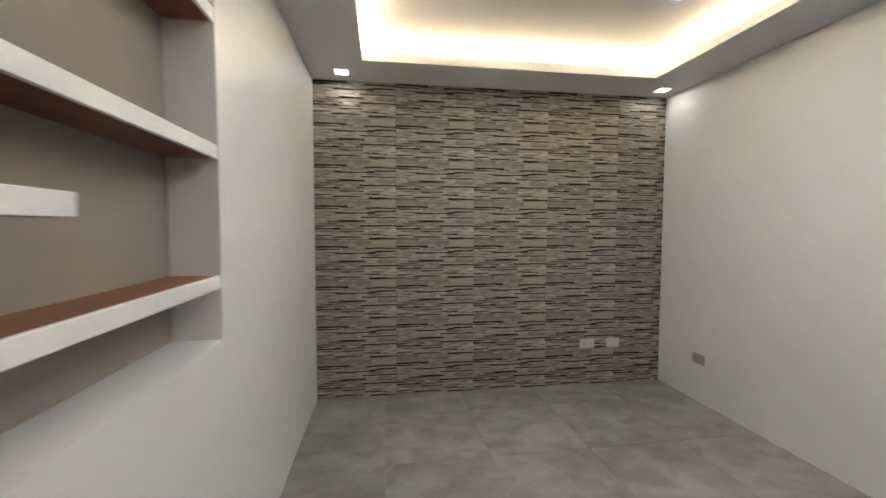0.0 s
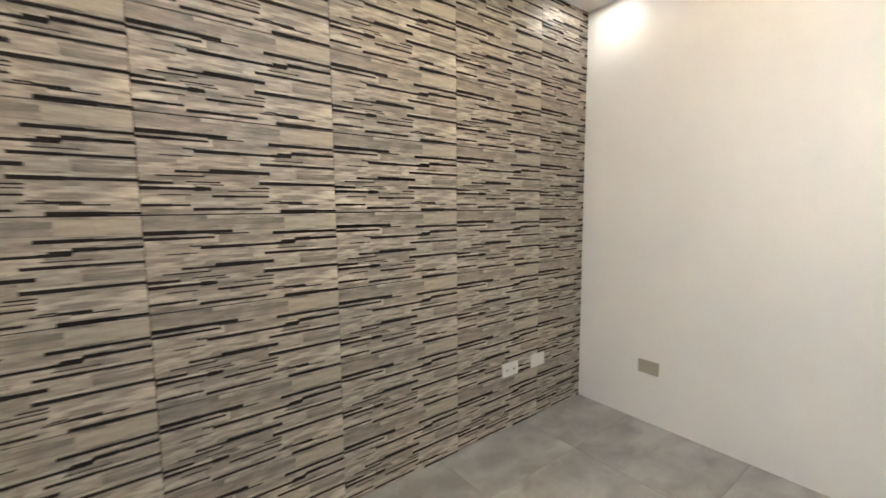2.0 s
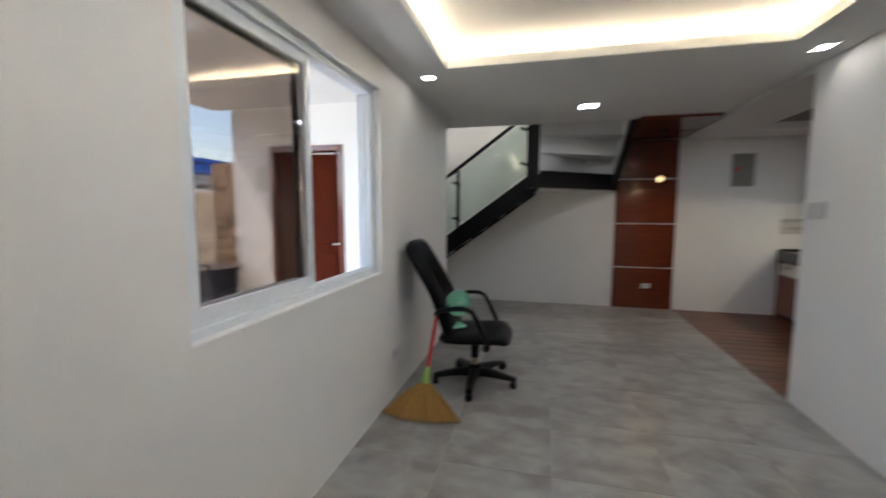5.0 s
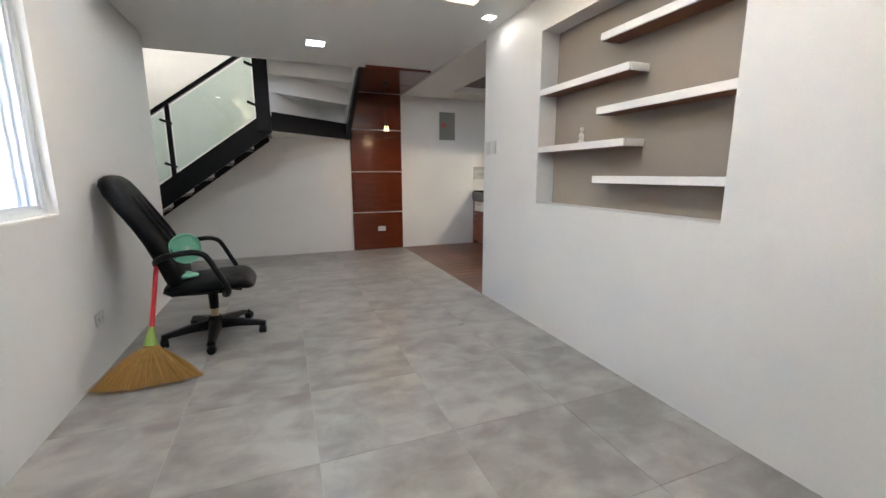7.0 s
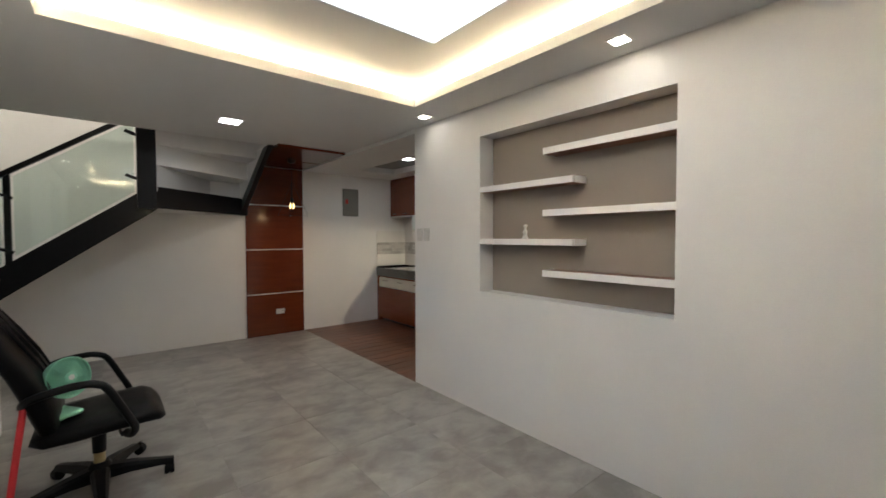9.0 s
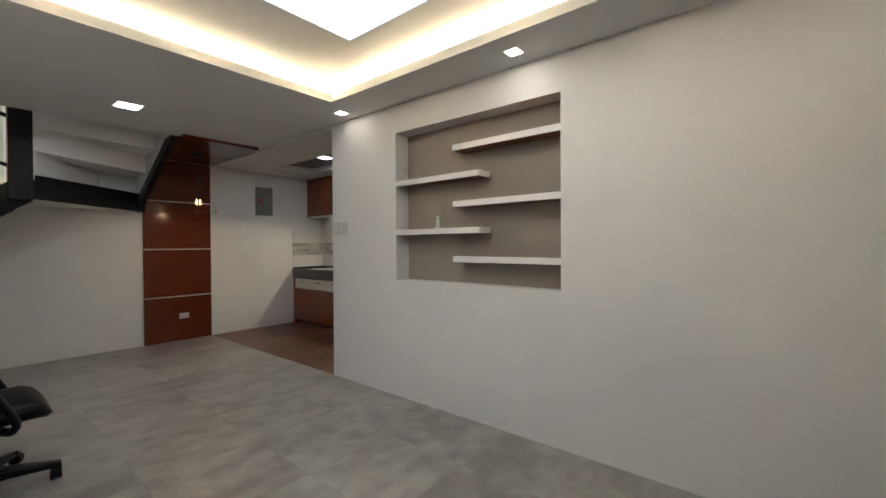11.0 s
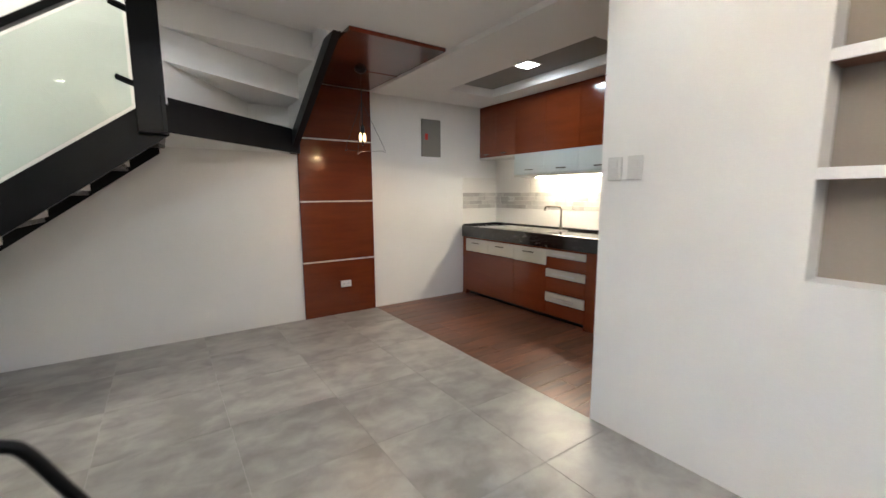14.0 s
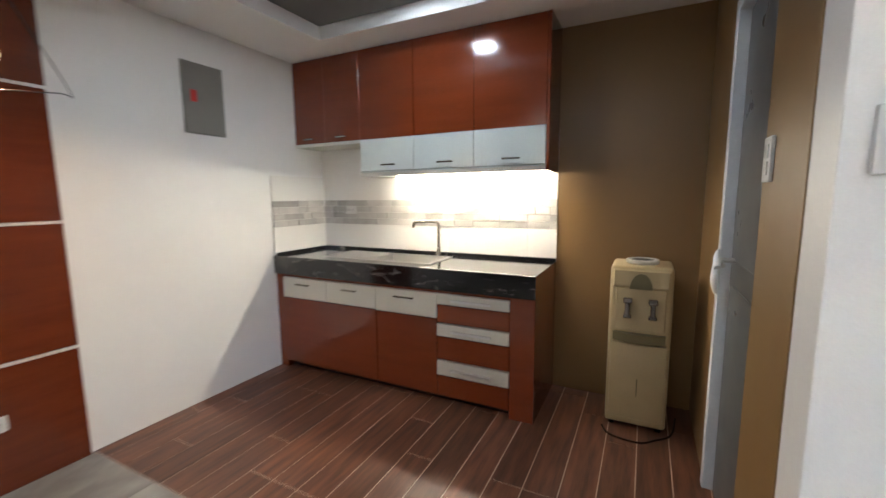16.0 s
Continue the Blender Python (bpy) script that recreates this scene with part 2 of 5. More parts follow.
CLOTH = material("white_cloth", (0.75, 0.75, 0.74), 0.9, scale=30, amount=0.3, fine=300, bump=0.06)
CONCRETE = material("beige_rendered_wall", (0.50, 0.45, 0.36), 0.85, scale=4, amount=0.4, fine=60, bump=0.03)
PAVING = material("porch_paving", (0.46, 0.41, 0.35), 0.8, scale=4, amount=0.5, fine=50, bump=0.03)
CLAD = material("brown_stone_cladding", (0.34, 0.24, 0.15), 0.8, dark=(0.20, 0.13, 0.08), scale=7, amount=0.7, fine=60, bump=0.06, spread=0.5)
BLUE = material("blue_painted_metal", (0.03, 0.13, 0.50), 0.5, scale=5, amount=0.3, bump=0.01)
BLUEW = material("pale_house_wall", (0.60, 0.62, 0.66), 0.7, scale=3, amount=0.3, bump=0.02)
DIMGLASS = material("dark_window_glass", (0.04, 0.045, 0.06), 0.08, scale=3, amount=0.2, bump=0.0)
EXTPAINT = material("white_outside_paint", (0.80, 0.79, 0.76), 0.7, scale=3, amount=0.12, fine=120, bump=0.02)
SIGNRED = material("red_sticker", (0.55, 0.03, 0.02), 0.4, bump=0.0)
CLEAR = glass("clear_railing_glass", (0.87, 0.935, 0.91))
TINT = glass("bronze_window_glass", (0.735, 0.70, 0.67), mirror=0.045)
PALEGLASS = glass("pale_window_glass", (0.9, 0.94, 0.95))
LEDPANEL = glowing("ceiling_panel_glow", (0.93, 0.97, 1.0), 0.45)
LEDSTRIP = glowing("warm_strip_glow", (1.0, 0.76, 0.46), 12.0)
LEDSPOT = glowing("downlight_glow", (1.0, 0.90, 0.76), 5.0)
LEDCOOL = glowing("cool_light_glow", (0.92, 0.97, 1.0), 4.0)
FILAMENT = glowing("bulb_glow", (1.0, 0.62, 0.24), 0.5)
UNDERLED = glowing("under_cabinet_glow", (1.0, 0.84, 0.60), 10.0)

# ---- building helpers ----


def part(name, bm, mat, parent=None, label="", smooth=0):
    me = bpy.data.meshes.new(name)
    bm.normal_update()
    bm.to_mesh(me)
    bm.free()
    for m in mat if isinstance(mat, (list, tuple)) else (mat,):
        me.materials.append(m)
    if smooth:
        me.polygons.foreach_set("use_smooth", [True] * len(me.polygons))
        me.set_sharp_from_angle(angle=radians(smooth))
    ob = new(name, me)
    if parent is not None:
        ob.parent = parent
    if label:
        ob["label"] = label
    return ob


def empty(name, label, category, at=(0, 0, 0), group="", kind=""):
    ob = new(name)
    ob.location = at
    ob.empty_display_size = 0.1
    return tagged(ob, label, category, group, kind)


def box(bm, x0, x1, y0, y1, z0, z1, bevel=0.0, seg=1, slot=0):
    made = bmesh.ops.create_cube(bm, size=1.0, matrix=Matrix.LocRotScale(((x0 + x1) / 2, (y0 + y1) / 2, (z0 + z1) / 2), None, (abs(x1 - x0), abs(y1 - y0), abs(z1 - z0))))
    vs = made["verts"]
    if slot:
        for f in {f for v in vs for f in v.link_faces}:
            f.material_index = slot
    if bevel > 0:
        bmesh.ops.bevel(bm, geom=list({e for v in vs for e in v.link_edges}), offset=bevel, segments=seg, affect="EDGES", profile=0.5)
    return bm


def boxes(*sizes, bevel=0.0, seg=1):
    bm = bmesh.new()
    for s in sizes:
        box(bm, *s, bevel=bevel, seg=seg)
    return bm


def cyl(bm, a, b, r0, r1=None, seg=16):
    a, b = Vector(a), Vector(b)
    d = b - a
    m = Matrix.Translation((a + b) / 2) @ d.to_track_quat("Z", "Y").to_matrix().to_4x4()
    bmesh.ops.create_cone(bm, cap_ends=True, segments=seg, radius1=r0, radius2=r0 if r1 is None else r1, depth=d.length, matrix=m)
    return bm


def prism(bm, pts, low, high):
    """An upright solid over a polygon in plan."""
    lo = [bm.verts.new((x, y, low)) for x, y in pts]
    hi = [bm.verts.new((x, y, high)) for x, y in pts]
    n = len(pts)
    bm.faces.new(lo[::-1]), bm.faces.new(hi)
    for i in range(n):
        bm.faces.new((lo[i], lo[(i + 1) % n], hi[(i + 1) % n], hi[i]))
    bmesh.ops.recalc_face_normals(bm, faces=bm.faces)
    return bm


def slab_y(bm, pts, y0, y1):
    """A plate between two y planes over a polygon in x and z."""
    a = [bm.verts.new((x, y0, z)) for x, z in pts]
    b = [bm.verts.new((x, y1, z)) for x, z in pts]
    n = len(pts)
    bm.faces.new(a), bm.faces.new(b[::-1])
    for i in range(n):
        bm.faces.new((a[i], b[i], b[(i + 1) % n], a[(i + 1) % n]))
    bmesh.ops.recalc_face_normals(bm, faces=bm.faces)
    return bm


def slab_x(bm, pts, x0, x1):
    a = [bm.verts.new((x0, y, z)) for y, z in pts]
    b = [bm.verts.new((x1, y, z)) for y, z in pts]
    n = len(pts)
    bm.faces.new(a), bm.faces.new(b[::-1])
    for i in range(n):
        bm.faces.new((a[i], b[i], b[(i + 1) % n], a[(i + 1) % n]))
    bmesh.ops.recalc_face_normals(bm, faces=bm.faces)
    return bm


def tube(bm, pts, r, seg=10, squash=1.0):
    """A round bar swept along points."""
    pts = [Vector(p) for p in pts]
    rings = []
    up = None
    for i, p in enumerate(pts):
        d = (pts[min(i + 1, len(pts) - 1)] - pts[max(i - 1, 0)]).normalized()
        if up is None:
            up = d.orthogonal().normalized()
        up = (up - d * up.dot(d)).normalized()
        side = d.cross(up)
        rad = r[i] if isinstance(r, (list, tuple)) else r
        rings.append([bm.verts.new(p + (up * math.cos(t) + side * math.sin(t) * squash) * rad) for t in (2 * math.pi * k / seg for k in range(seg))])
    for a, b in zip(rings, rings[1:]):
        for k in range(seg):
            bm.faces.new((a[k], a[(k + 1) % seg], b[(k + 1) % seg], b[k]))
    bm.faces.new(rings[0][::-1]), bm.faces.new(rings[-1])
    return bm


def spin(bm, profile, at=(0, 0, 0), seg=24, m=None):
    """A turned solid from (radius, height) pairs."""
    m = m or Matrix.Translation(at)
    rings = []
    for r, z in profile:
        rings.append([bm.verts.new(m @ Vector((r * math.cos(t), r * math.sin(t), z))) for t in (2 * math.pi * k / seg for k in range(seg))])
    for a, b in zip(rings, rings[1:]):
        for k in range(seg):
            bm.faces.new((a[k], a[(k + 1) % seg], b[(k + 1) % seg], b[k]))
    bm.faces.new(rings[0][::-1]), bm.faces.new(rings[-1])
    return bm


def bend(points, n=6):
    """Points of a smooth curve through corners."""
    P = [Vector(p) for p in points]
    out = []
    for i in range(len(P) - 1):
        p0, p1, p2, p3 = P[max(i - 1, 0)], P[i], P[i + 1], P[min(i + 2, len(P) - 1)]
        for k in range(n):
            t = k / n
            out.append(0.5 * (2 * p1 + (p2 - p0) * t + (2 * p0 - 5 * p1 + 4 * p2 - p3) * t * t + (3 * p1 - p0 - 3 * p2 + p3) * t**3))
    return out + [P[-1]]


def wall(name, mat, x0, x1, y0, y1, z0, z1, along="", holes=(), label="", parent=None):
    """A wall along x or y with rectangular openings (from, to, low, high) through it."""
    bm = bmesh.new()
    lo, hi = (x0, x1) if along == "x" else (y0, y1)
    cuts = sorted({lo, hi, *(h[0] for h in holes), *(h[1] for h in holes)})
    tops = sorted({z0, z1, *(h[2] for h in holes), *(h[3] for h in holes)})
    for a, b in zip(cuts, cuts[1:]):
        run = None
        for c, d in zip(tops, tops[1:]):
            void = any(h[0] <= a and b <= h[1] and h[2] <= c and d <= h[3] for h in holes)
            if not void and run is None:
                run = c
            if run is not None and (void or d == z1):
                end = c if void else d
                box(bm, *((a, b, y0, y1) if along == "x" else (x0, x1, a, b)), run, end)
                run = None
    ob = part(name, bm, mat, parent)
    return tagged(ob, label or "plain painted wall", "wall", kind="structure")


# ---- the room: plan ----
XW, XN, YS, YB, ZC = 2.535, -0.305, 3.60, -3.29, 2.385
YP, XK, ZK = -0.467, -2.10, 2.345
NY0, NY1, NZ0, NZ1, ND = 0.397, 1.81, 0.953, 2.152, 0.15
WY0, WY1, WZ0, WZ1 = 0.385, 1.93, 0.97, 2.18
YE, YH = -2.02, -1.10

wall("wall_window", PAINT, XW, XW + 0.15, -1.50, YS + 0.15, 0, 2.75, "y", [(WY0, WY1, WZ0, WZ1)], "white painted wall with a sliding window")
wall("wall_niche_front", PAINT, XN - ND, XN, YP, YS, 0, 2.75, "y", [(NY0, NY1, NZ0, NZ1)], "white painted wall with a shelf niche")
wall("wall_niche_back", PAINT, XN - ND - 0.12, XN - ND, YP, YS, 0, 2.75, "y", (), "wall behind the niche")
tagged(part("niche_back_panel", boxes((XN - ND, XN - ND + 0.003, NY0, NY1, NZ0, NZ1)), TAUPE), "taupe painted back of the wall niche", "wall", kind="structure")
wall("wall_stone_backing", GROUT, XN - 0.3, XW + 0.15, YS, YS + 0.15, 0, 2.75, "x", (), "backing of the stone tile wall")
wall("wall_back", PAINT, XK - 0.15, 4.9, YB - 0.15, YB, 0, 5.0, "x", (), "tall white painted wall behind the stairs")
wall("wall_kitchen_west", BROWN, XK - 0.15, XK, YB, YP + 0.15, 0, 2.75, "y", (), "brown painted kitchen wall")
DX0, DX1, DZ = -1.41, -0.80, 2.06
wall("wall_kitchen_north", BROWN, XK, XN - ND - 0.12, YP, YP + 0.12, 0, 2.75, "x", [(DX0, XN - ND - 0.12, 0, DZ)], "brown painted kitchen wall with a doorway")
tagged(part("wall_finish", boxes((DX1, -0.445, YP - 0.003, YP, 0, ZK)), BROWN), "brown painted end of the kitchen wall", "wall", kind="structure")
tagged(part("wall_finish", boxes((DX1, XN - ND - 0.12, YP, YP + 0.12, 0, DZ), (DX0 - 0.01, XN - ND - 0.12, YP + 0.9, YP + 1.0, 0, 2.6), (DX0 - 0.1, DX0, YP + 0.12, YP + 1.0, 0, 2.6)), BROWN), "brown painted side of the doorway", "wall", kind="structure")
wall("wall_hall_north", EXTPAINT, XW + 0.15, 4.82, YH - 0.15, YH, 0, 5.0, "x", [(3.58, 4.48, 0, 2.09)], "white outside wall with the entry door")
wall("wall_hall_east", PAINT, 4.82, 4.97, YB - 0.15, YH, 0, 5.0, "y", (), "white wall at the end of the stair hall")

# ceilings
TX0, TX1, TY0, TY1 = 0.07, 2.16, 0.06, 3.20
bm = boxes((XN, TX0, YE, YS, ZC, ZC + 0.05), (TX1, XW, YE, YS, ZC, ZC + 0.05), (TX0, TX1, YE, TY0, ZC, ZC + 0.05), (TX0, TX1, TY1, YS, ZC, ZC + 0.05), (XW, XW + 0.15, YE, -1.50, ZC, ZC + 0.05), (XW + 0.15, 4.82, YE, -1.25, ZC, ZC + 0.05))
tagged(part("ceiling", bm, CEIL), "white painted ceiling round a lit tray", "ceiling", kind="structure")
CV = 0.17
ZU = 2.51
bm = boxes((TX0 - CV, TX1 + CV, TY0 - CV, TY1 + CV, ZU, ZU + 0.05),
           (TX0 - CV - 0.03, TX0 - CV, TY0 - CV, TY1 + CV, ZC + 0.05, ZU), (TX1 + CV, TX1 + CV + 0.03, TY0 - CV, TY1 + CV, ZC + 0.05, ZU),
           (TX0 - CV, TX1 + CV, TY0 - CV - 0.03, TY0 - CV, ZC + 0.05, ZU), (TX0 - CV, TX1 + CV, TY1 + CV, TY1 + CV + 0.03, ZC + 0.05, ZU))
tagged(part("ceiling_tray", bm, CEIL), "raised white tray ceiling with hidden lights", "ceiling", kind="structure")
bm = boxes((TX0 - 0.02, TX0, TY0 - 0.02, TY1 + 0.02, ZC + 0.05, ZC + 0.062), (TX1, TX1 + 0.02, TY0 - 0.02, TY1 + 0.02, ZC + 0.05, ZC + 0.062),
           (TX0, TX1, TY0 - 0.02, TY0, ZC + 0.05, ZC + 0.062), (TX0, TX1, TY1, TY1 + 0.02, ZC + 0.05, ZC + 0.062))
tagged(part("trim", bm, TRIM), "white lip round the ceiling tray", "trim", kind="structure")
bm = boxes((XN, XW, YS - 0.001, YS + 0.15, 2.7, 2.75), (XN - 0.3, XW + 0.15, YE, YS, 2.72, 2.80), (0.56, 4.97, YE, YE + 0.06, ZC + 0.05, 2.80))
tagged(part("ceiling_slab", bm, CEIL), "floor slab over the room", "ceiling", kind="structure")
KR = (-1.545, -0.93, -2.76, -1.00)
bm = boxes((KR[1], XN - 0.02, YB, YP, ZK, ZK + 0.05), (XK, KR[0], YB, YP, ZK, ZK + 0.05), (KR[0], KR[1], YB, KR[2], ZK, ZK + 0.05), (KR[0], KR[1], KR[3], YP, ZK, ZK + 0.05), (XN - 0.02, XN, YB, YP, ZK, ZC + 0.05))
tagged(part("ceiling_kitchen", bm, CEIL), "white kitchen ceiling with a recess", "ceiling", kind="structure")
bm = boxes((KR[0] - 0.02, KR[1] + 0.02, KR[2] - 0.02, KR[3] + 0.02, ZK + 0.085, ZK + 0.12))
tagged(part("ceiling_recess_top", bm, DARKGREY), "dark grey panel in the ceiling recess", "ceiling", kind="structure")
bm = boxes((KR[0] - 0.02, KR[0], KR[2], KR[3], ZK + 0.05, ZK + 0.085), (KR[1], KR[1] + 0.02, KR[2], KR[3], ZK + 0.05, ZK + 0.085), (KR[0], KR[1], KR[2] - 0.02, KR[2], ZK + 0.05, ZK + 0.085), (KR[0], KR[1], KR[3], KR[3] + 0.02, ZK + 0.05, ZK + 0.085))
tagged(part("ceiling_recess_side", bm, CEIL), "white side of the ceiling recess", "ceiling", kind="structure")
bm = boxes((XN, 0.57, YB, YE, ZC, ZC + 0.05))
tagged(part("ceiling_by_stairs", bm, CEIL), "white ceiling beside the stairs", "ceiling", kind="structure")
tagged(part("ceiling_stairwell", boxes((0.4, 4.97, YB - 0.15, YH, 5.0, 5.1), (0.5, 0.56, YB, YE, ZC + 0.05, 5.0), (0.5, 4.97, YE + 0.06, YE + 0.12, 2.7, 5.0), (2.69, 4.97, YE, YH, 2.6, 2.7)), CEIL), "white walls and ceiling over the stairs", "ceiling", kind="structure")

# floors: bases, tiles come last
FLOOR = tagged(part("floor", boxes((XN, 4.97, YB - 0.15, YS, -0.12, -0.0025)), GROUT), "grey cement-look floor tiles with thin joints", "floor", kind="structure")
KFLOOR = tagged(part("floor_kitchen", boxes((XK, XN, YB, YP + 0.9, -0.12, -0.002)), PLANKGROUT), "brown wood-look plank tiles with pale joints", "floor", kind="structure")

# ---- room lights ----
panel = empty("ceiling_light", "large flat rectangular cool-white ceiling light panel", "ceiling light", (1.1, 1.62, ZU - 0.02))
part("diffuser", boxes((-0.64, 0.64, -0.82, 0.82, 0.0, 0.008)), LEDPANEL, panel, "glowing white diffuser")
part("frame", boxes((-0.66, -0.64, -0.84, 0.84, -0.004, 0.02), (0.64, 0.66, -0.84, 0.84, -0.004, 0.02), (-0.64, 0.64, -0.84, -0.82, -0.004, 0.02), (-0.64, 0.64, 0.82, 0.84, -0.004, 0.02)), UPVC, panel, "thin pale frame")
zs = ZC + 0.085
for name, a, sx, sy, aim in (("led_strip", (TX0 - 0.10, 1.63, zs), 0.02, 3.2, (0.06, 0)), ("led_strip", (TX1 + 0.10, 1.63, zs), 0.02, 3.2, (-0.06, 0)), ("led_strip", (1.115, TY0 - 0.10, zs), 2.2, 0.02, (0, 0.06)), ("led_strip", (1.115, TY1 + 0.10, zs), 2.2, 0.02, (0, -0.06))):
    strip = tagged(part(name, boxes((a[0] - sx / 2, a[0] + sx / 2, a[1] - sy / 2, a[1] + sy / 2, zs - 0.035, zs - 0.025)), LEDSTRIP), "warm light strip lying in the ceiling cove", "light strip", "cove light strips")
    area_lamp("cove_lamp", (a[0], a[1], zs - 0.02), (a[0] + aim[0], a[1] + aim[1], zs + 0.08), max(sx, sy), 0.02, COVE_W * max(sx, sy) / 3.2, WARM)


def downlight(at, size, watts, glow, colour, label, flush=True):
    dl = empty("downlight", label, "downlight", at, "recessed downlights")
    h = size / 2
    bm = boxes((-h, -h + 0.012, -h, h, -0.004, 0.004), (h - 0.012, h, -h, h, -0.004, 0.004), (-h + 0.012, h - 0.012, -h, -h + 0.012, -0.004, 0.004), (-h + 0.012, h - 0.012, h - 0.012, h, -0.004, 0.004))
    part("rim", bm, TRIM, dl, "white rim")
    part("diffuser", boxes((-h + 0.012, h - 0.012, -h + 0.012, h - 0.012, -0.003, 0.0)), glow, dl, "glowing lens")
    if flush:
        area_lamp("downlight_lamp", (at[0], at[1], at[2] - 0.012), (at[0], at[1], 0), size * 0.7, size * 0.7, watts, colour)
    else:
        lamp = new("downlight_lamp", bpy.data.lights.new("downlight_lamp", "SPOT"))
        lamp.data.energy, lamp.data.color, lamp.data.shadow_soft_size = watts * 0.88, colour, 0.06
        lamp.data.spot_size, lamp.data.spot_blend = radians(170), 0.1
        lamp.location = (at[0], at[1], at[2] - 0.02)
        area_lamp("downlight_lamp", (at[0], at[1], at[2] - 0.012), (at[0], at[1], 0), size * 0.7, size * 0.7, watts * 0.12, colour)


for x, y in ((-0.14, -0.10), (-0.12, 1.60), (2.34, -0.10), (-0.08, 3.42), (2.37, 3.42)):
    downlight((x, y, ZC), 0.105, SPOT_W, LEDSPOT, NEUTRAL, "small square recessed ceiling downlight, lit")
downlight((1.09, -1.26, ZC), 0.18, LK_W, LEDCOOL, COOL, "square cool-white ceiling light, lit", False)
downlight((-1.22, -1.91, ZK + 0.085), 0.18, KIT_W, LEDCOOL, COOL, "square cool-white kitchen ceiling light, lit")
# unseen lamp and fixture added up here to brighten the stair wall
area_lamp("stairwell_fill", (2.9, -2.5, 4.8), (2.6, -2.9, 2.0), 0.8, 0.8, STAIR_W, COOL)
fix = empty("ceiling_light", "unseen square fill light added over the stairs", "ceiling light", (2.9, -2.5, 4.98))
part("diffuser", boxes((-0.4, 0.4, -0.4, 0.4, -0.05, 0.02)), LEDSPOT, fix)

# ---- niche shelves ----
for y0, y1, z in ((0.985, NY1, 1.965), (NY0, 1.212, 1.761), (0.985, NY1, 1.556), (NY0, 1.216, 1.363), (0.985, NY1, 1.155)):
    sh = empty("wall_shelf", "short white-edged brown wall shelf in the niche", "shelf", (XN - ND, y0, z), "staggered niche shelves")
    d, w, t = ND - 0.002, y1 - y0, 0.04
    part("board", boxes((0.003, d - 0.012, 0, w, -t, 0)), SHELFWOOD, sh, "brown wood laminate board")
    part("edge", boxes((d - 0.012, d, 0, w, -t - 0.001, 0.001), bevel=0.0015), TRIM, sh, "white front edge")
    if y0 > 0.5:
        part("edge", boxes((0.003, d - 0.012, -0.006, 0, -t - 0.001, 0.001)), TRIM, sh, "white end edge")
    else:
        part("edge", boxes((0.003, d - 0.012, w, w + 0.006, -t - 0.001, 0.001)), TRIM, sh, "white end edge")
bm = bmesh.new()
spin(bm, [(0.0, 0), (0.022, 0), (0.024, 0.008), (0.014, 0.018), (0.012, 0.03), (0.017, 0.045), (0.016, 0.055), (0.008, 0.064), (0.007, 0.074), (0.011, 0.082), (0.012, 0.092), (0.008, 0.1), (0.0, 0.102)], (XN - 0.07, 0.786, 1.3645), 14)
spin(bm, [(0.0, 0), (0.008, 0.004), (0.008, 0.01), (0.0, 0.014)], (XN - 0.06, 0.804, 1.4505), 10)
tagged(part("figurine", bm, WHITEP, smooth=50), "small pale white figurine standing on the niche shelf", "figurine")

# ---- sockets and switches ----


def socket(name, at, face, w, h, mat, label, slots=0, rocker=0):
    """A plate on a wall; face is the way it looks."""
    turn = {"-y": 0, "+x": 90, "+y": 180, "-x": -90}[face]
    ob = new(name)
    ob.matrix_basis = pose(*at, 0, 0, turn)
    tagged(ob, label, "wall socket" if slots else "wall switch")
    part("plate", boxes((-w / 2, w / 2, -0.009, 0.0, -h / 2, h / 2), bevel=0.002), mat, ob)
    for i in range(slots):
        cx = (i - (slots - 1) / 2) * w * 0.42
        part("outlet", boxes((cx - w * 0.17, cx + w * 0.17, -0.0105, -0.008, -h * 0.3, h * 0.3)), mat, ob)
        for dx in (-0.006, 0.006):
            part("slot", boxes((cx + dx - 0.0015, cx + dx + 0.0015, -0.0112, -0.0102, -0.008, 0.006)), PLASTIC, ob, "dark pin slot")
    for i in range(rocker):
        cz = (i - (rocker - 1) / 2) * h * 0.38
        part("rocker", boxes((-w * 0.24, w * 0.24, -0.0125, -0.008, cz - h * 0.15, cz + h * 0.15), bevel=0.001), mat, ob)
    return ob


socket("wall_socket", (1.87, YS - 0.016, 0.345), "-y", 0.125, 0.075, WHITEP, "white double wall socket on the stone tiles", 2)
socket("wall_socket", (2.10, YS - 0.016, 0.345), "-y", 0.115, 0.075, WHITEP, "white blank wall plate on the stone tiles", 0, 0)
socket("wall_socket", (XW, 3.145, 0.325), "-x", 0.115, 0.075, BEIGEP, "grey-beige blank wall plate low on the wall", 0, 0)
socket("wall_socket", (XW, 0.14, 0.33), "-x", 0.115, 0.075, WHITEP, "white double wall socket near the broom", 2)
socket("wall_socket", (0.055, YB + 0.02, 0.325), "+y", 0.115, 0.07, WHITEP, "white double socket on the wood panel", 2)
socket("wall_switch", (XN, -0.387, 1.398), "+x", 0.077, 0.116, WHITEP, "white wall switch with two rockers", 0, 2)
socket("wall_switch", (XN, -0.279, 1.400), "+x", 0.077, 0.116, WHITEP, "white wall switch with two rockers", 0, 2)
socket("wall_switch", (-0.735, YP - 0.003, 1.40), "-y", 0.075, 0.12, WHITEP, "white wall switch on the brown wall", 0, 2)
socket("wall_socket", (XK + 0.008, -2.99, 1.205), "+x", 0.115, 0.07, WHITEP, "white double socket on the backsplash", 2)

